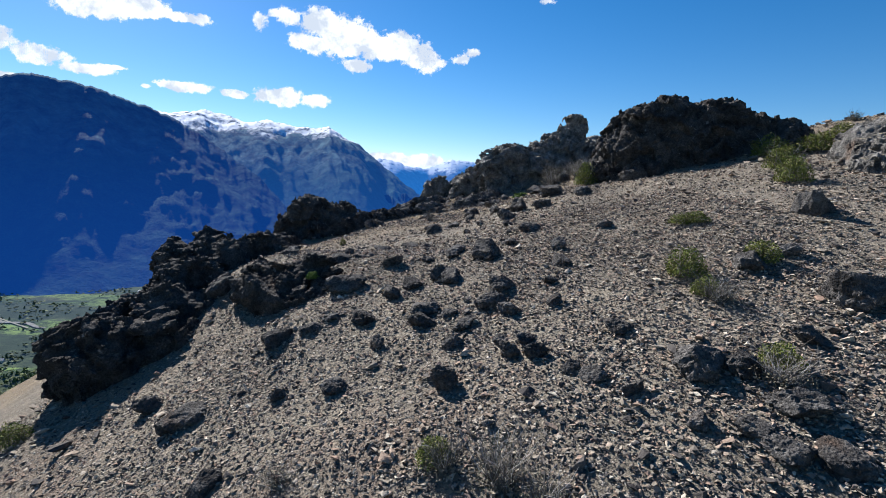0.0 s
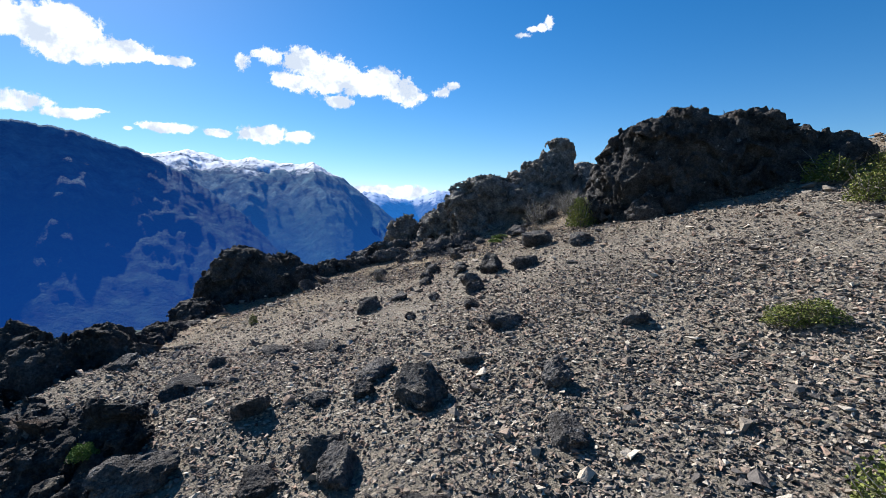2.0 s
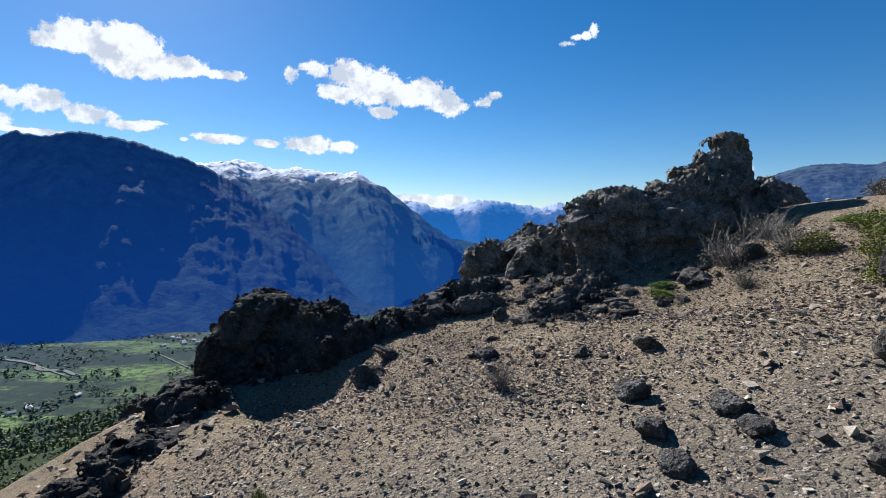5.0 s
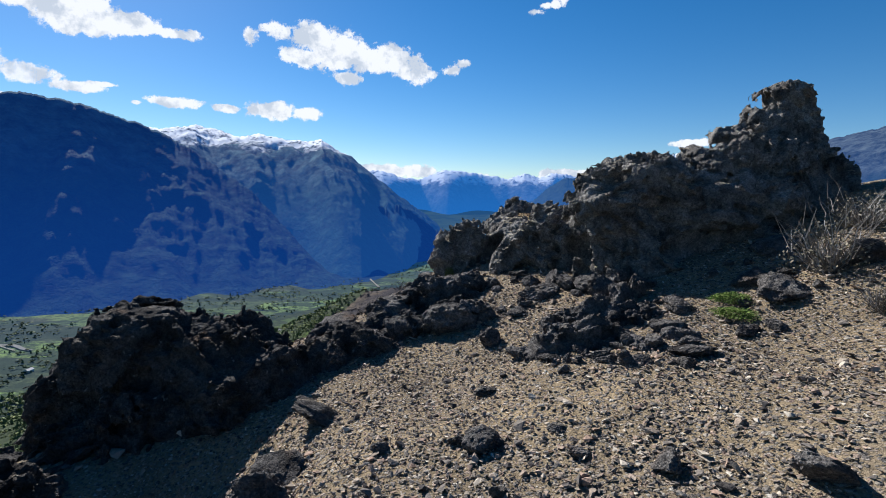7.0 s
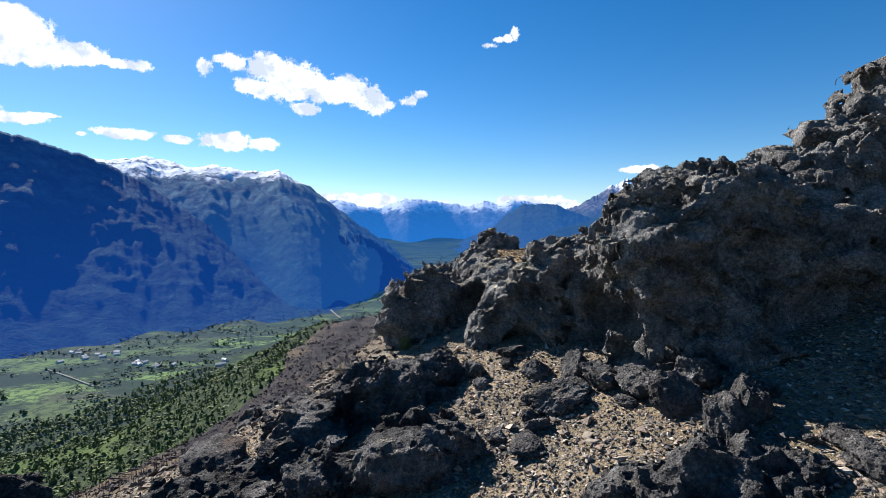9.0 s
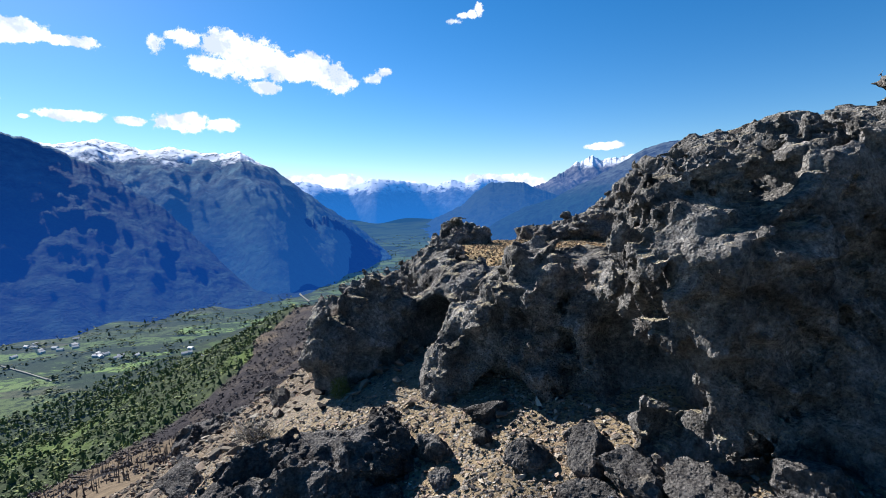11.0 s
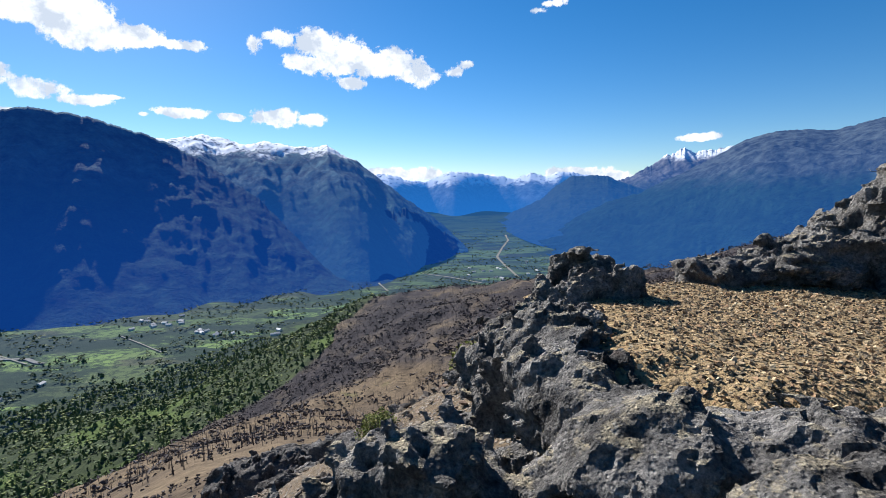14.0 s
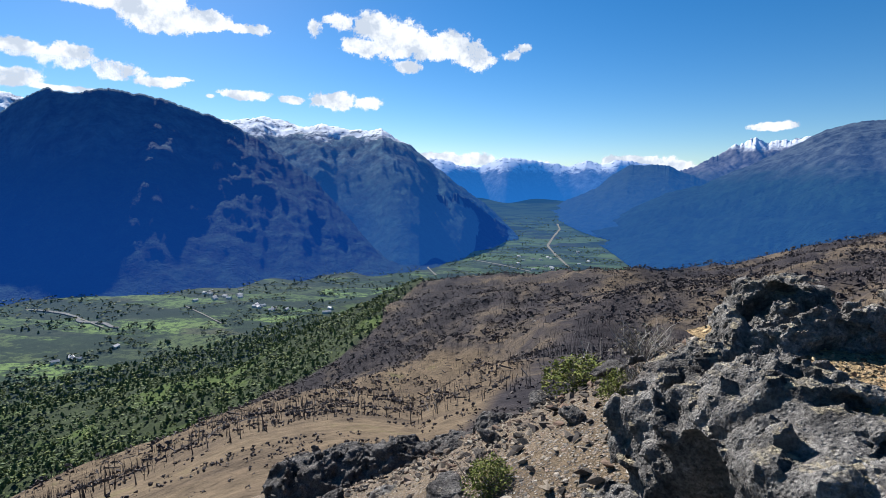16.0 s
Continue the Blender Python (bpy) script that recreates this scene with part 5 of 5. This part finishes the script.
for k, at in enumerate([(10.0, 10.05, 0.35, 0.3), (11.2, 9.8, 0.3, 0.25), (6.9, 15.2, 0.7, 0.45), (4.35, 10.0, 0.3, 0.2, 1.2), (8.2, 9.2, 0.5, 0.3)]):
    set_shrub(UMB, k, *at)

# ---- trees on the hillside and in the valley ----
TR = np.random.default_rng(33)


def fir(seed):
    rng = np.random.default_rng(seed)
    V, T = [], []
    for k in range(3):
        z0, z1, r = 0.06 + 0.27 * k, 0.5 + 0.25 * k, 0.27 - 0.07 * k
        b = len(V)
        for q in range(5):
            a = q * 1.257 + rng.uniform(-0.3, 0.3)
            f = r * rng.uniform(0.6, 1.25)
            V.append((f * np.cos(a), f * np.sin(a), z0 + rng.uniform(-0.05, 0.05)))
        V.append((rng.normal(0, 0.02), rng.normal(0, 0.02), z1))
        T += [[b + q, b + (q + 1) % 5, b + 5] for q in range(5)]
    return np.array(V), np.array(T)


def clump(seed):
    """A broad crown of several uneven tufts."""
    rng = np.random.default_rng(seed)
    V, T = [], []
    for _ in range(3):
        c = np.array([rng.normal(0, 0.22), rng.normal(0, 0.22), rng.uniform(0.3, 0.75)])
        p = rng.normal(size=(6, 3))
        p = c + p / np.linalg.norm(p, axis=1)[:, None] * rng.uniform(0.16, 0.3, (6, 1))
        b = len(V)
        V += list(p)
        T += [[b + i, b + j, b + k] for i in range(6) for j in range(i) for k in range(j) if (i + j + k) % 2]
    return np.array(V), np.array(T)


def snag(seed):
    """A burnt trunk with a few bare limbs."""
    rng = np.random.default_rng(seed)
    V, T = [], []

    def limb(p, q, w):
        b = len(V)
        for k in range(3):
            V.append((p[0] + w * np.cos(2.1 * k), p[1] + w * np.sin(2.1 * k), p[2]))
        V.append(tuple(q))
        T.extend([[b, b + 1, b + 3], [b + 1, b + 2, b + 3], [b + 2, b, b + 3]])

    limb((0, 0, -0.05), (rng.normal(0, 0.03), rng.normal(0, 0.03), 1.0), 0.042)
    for _ in range(4):
        z, a, l = rng.uniform(0.25, 0.8), rng.uniform(0, 6.28), rng.uniform(0.12, 0.3)
        limb((0, 0, z), (l * np.cos(a) * 0.6, l * np.sin(a) * 0.6, z + l), 0.012)
    return np.array(V), np.array(T)


def polar_places(n, a0, a1, r0, r1, want, bias=1.0):
    az, r = TR.uniform(a0, a1, n), r0 + (r1 - r0) * TR.random(n) ** bias
    x, y = r * np.sin(np.radians(az)), 18 + r * np.cos(np.radians(az))
    c = cover_of(x, y)
    k = want(c, x, y, r)
    x, y = x[k], y[k]
    return np.stack([x, y, land_height(x, y)], -1)


def patchy(x, y, size, level):
    return fbm(np.stack([x, y, 0 * x], -1) / size, 4, 0.6) > level


P = polar_places(50000, -50, 46, 75, 700, lambda c, x, y, r: (c < 0.55) & (TR.random(len(x)) < np.where(c < -0.4, 0.3, np.where(patchy(x, y, 40, 0.47), 0.95, 0.3))), 0.8)
s = 0.9 + 2.7 * TR.random(len(P)) ** 1.6
thing("burnt_wood", scatter("burnt_wood", [snag(500 + k) for k in range(8)], P, np.stack([s, s, s], -1), TR, 0.07), CHAR, "standing burnt tree trunks all over the hillside", "burnt forest", kind="stuff")
P = polar_places(1500, -45, 40, 100, 420, lambda c, x, y, r: c < 0.5, 0.8)
s = TR.uniform(3, 8, len(P))
logs = [(v[:, [2, 0, 1]] - [0.5, 0, 0], t) for v, t in (snag(520), snag(521))]
thing("fallen_trunks", scatter("fallen_trunks", logs, P + [0, 0, 0.1], s, TR, 0.1), CHAR, "burnt trunks lying on the hillside", "fallen trees", kind="stuff")
B = np.concatenate([polar_places(11000, -50, 46, 75, 420, lambda c, x, y, r: (c < 0.4) & patchy(x, y, 18, 0.5), 0.7), polar_places(17000, -30, 44, 230, 640, lambda c, x, y, r: (c > -0.3) & (c < 0.5) & patchy(x, y, 34, 0.45)), polar_places(5000, -62, 30, 36, 150, lambda c, x, y, r: (c < 0.4) & patchy(x, y, 9, 0.52), 0.8), polar_places(2600, -64, 8, 26, 62, lambda c, x, y, r: patchy(x, y, 6, 0.5), 0.8)])
s = (0.35 + 1.3 * TR.random(len(B)) ** 2) * np.clip(np.hypot(B[:, 0], B[:, 1] - 18) / 120, 0.3, 1.9)
thing("burnt_brush", scatter("burnt_brush", [clump(580 + k) for k in range(4)], B - [0, 0, 0.2], np.stack([s * 1.5, s * 1.5, s * 1.3], -1), TR, 0.1), DEADWOOD, "low charred brush between the burnt trunks", "brush", kind="stuff")
P = polar_places(44000, -64, 12, 220, 1100, lambda c, x, y, r: (c > 0.5) & (c < 1.6) & (TR.random(len(x)) < np.where(patchy(x, y, 45, 0.46), 0.95, 0.55)))
s = (1.5 + 3.3 * TR.random(len(P)) ** 1.5) * np.clip(np.hypot(P[:, 0], P[:, 1]) / 550, 0.9, 1.5)
thing("forest", scatter("forest", [fir(540 + k) for k in range(3)] + [clump(550 + k) for k in range(5)], P, np.stack([s * 2.0, s * 2.0, s * 1.15], -1), TR, 0.06), PINE, "green conifer forest on the lower hillside", "forest", kind="stuff")
P = polar_places(24000, -62, 24, 700, 3300, lambda c, x, y, r: (c > 1.4) & patchy(x, y, 70, 0.48), 1.4)
s = 2.5 + 5.5 * TR.random(len(P)) ** 1.5
thing("valley_woods", scatter("valley_woods", [clump(560 + k) for k in range(5)] + [fir(570)], P, np.stack([s * 2.4, s * 2.4, s * 1.1], -1), TR, 0.05), POPLAR, "hedges and groves between the valley fields", "trees", kind="stuff")


# ---- roads, river and houses in the valley ----
def on_valley(az, el):
    """The place on the valley floor seen at that azimuth and elevation (degrees) from the end of the ridge."""
    a, e = radians(az), radians(el)
    r = 300 / math.tan(-e)
    for _ in range(30):
        z = float(land_height(np.array([r * math.sin(a)]), np.array([18 + r * math.cos(a)]))[0])
        r = 0.5 * r + 0.5 * (z - 0.7) / math.tan(e)
    return r * math.sin(a), 18 + r * math.cos(a), z


def strip(name, points, width, material, label, wiggle=0.0, lift=2.0):
    """A band along points of (azimuth, elevation), laid on the valley floor."""
    P = np.array([on_valley(*p) for p in points])
    t = np.linspace(0, len(P) - 1, 40 * (len(P) - 1) + 1)
    C = np.stack([np.interp(t, range(len(P)), P[:, k]) for k in range(2)], -1)
    for _ in range(14):
        C[1:-1] = (C[:-2] + 2 * C[1:-1] + C[2:]) / 4
    side = np.gradient(C, axis=0)
    side = np.stack([-side[:, 1], side[:, 0]], -1) / np.linalg.norm(side, axis=1)[:, None]
    C = C + side * wiggle * (vnoise(np.stack([t * 2.1, 0 * t, 0 * t], -1)) - 0.5)[:, None]
    w = width * (0.7 + 0.6 * vnoise(np.stack([t * 3.3 + 9, 0 * t, 0 * t], -1)))[:, None]
    L, R = C + side * w / 2, C - side * w / 2
    rows = np.stack([L, R], 0)
    z = land_height(rows[..., 0], rows[..., 1]) + lift
    v = np.concatenate([np.concatenate([rows, z[..., None]], -1), np.concatenate([rows, z[..., None] - 1.5 * lift], -1)]).reshape(-1, 3)
    me = mesh_of(name, v, np.concatenate([grid_faces(2, len(t)), grid_faces(2, len(t)) + 2 * len(t)]))
    return thing(name, me, material, label, name.split("_")[0], kind="structure")


strip("road_main", [(8.6, -9.7), (6.9, -8.2), (6.0, -7.2), (6.6, -6.2), (7.3, -5.3), (7.0, -4.7)], 10, ROAD, "pale road running up the valley")
strip("road_cross", [(-2.8, -9.1), (0.5, -9.6), (4.2, -10.3)], 9, ROAD, "pale road crossing the valley")
strip("road_track", [(-8.2, -9.7), (-7.9, -10.2), (-7.0, -11.0)], 6, ROAD, "pale track at the mountain's foot")
strip("road_lane", [(-34.6, -13.2), (-33.0, -14.2), (-31.2, -15.4)], 3, ROAD, "straight pale lane between fields")
strip("road_farm", [(-44.6, -12.6), (-41.8, -14.4)], 3, ROAD, "straight pale lane between fields")
strip("river", [(-47.5, -11.8), (-45.0, -12.6), (-43.0, -13.6), (-40.6, -14.6)], 8, WATER, "pale shingle bed of a river", 18)


def house(w, d, h):
    ob = tagged(new("house"), "small pale house with a pitched tin roof", "house", "houses in the valley")
    v = [(x, y, z) for z in (-2, h) for x, y in ((-w, -d), (w, -d), (w, d), (-w, d))]
    part("wall", mesh_of("wall", v, [[0, 1, 5, 4], [1, 2, 6, 5], [2, 3, 7, 6], [3, 0, 4, 7]], False), PLASTER, ob)
    e = 1.12
    r = [(-w * e, -d * e, h), (w * e, -d * e, h), (w * e, d * e, h), (-w * e, d * e, h), (-w * e, 0, h * 1.7), (w * e, 0, h * 1.7)]
    me = bpy.data.meshes.new("roof")
    me.from_pydata(r, [], [(0, 1, 5, 4), (2, 3, 4, 5), (0, 4, 3), (1, 2, 5), (3, 2, 1, 0)])
    part("roof", me, TIN, ob)
    return ob


home = house(6, 4, 3.5)
HR = np.random.default_rng(77)
spots = [(a, e) for a0, e0, wa, we, n in ((-31, -12.4, 3.2, 0.5, 12), (-25.5, -14.2, 2.2, 0.5, 8), (-18, -15.0, 2.5, 0.7, 5), (4.5, -9.3, 2.5, 0.8, 10), (6.2, -9.9, 0.8, 0.2, 3), (-43, -17, 3, 0.8, 4), (9.5, -8.5, 1.6, 0.8, 5)) for a, e in zip(a0 + wa * HR.uniform(-1, 1, n), e0 + we * HR.uniform(-1, 1, n))]
for k, (a, e) in enumerate(spots):
    m = Matrix.Translation(on_valley(a, e)) @ pose(0, 0, 0, 0, 0, HR.uniform(0, 180))
    ob = home if k == 0 else copy_thing(home, m)
    ob.matrix_world = m
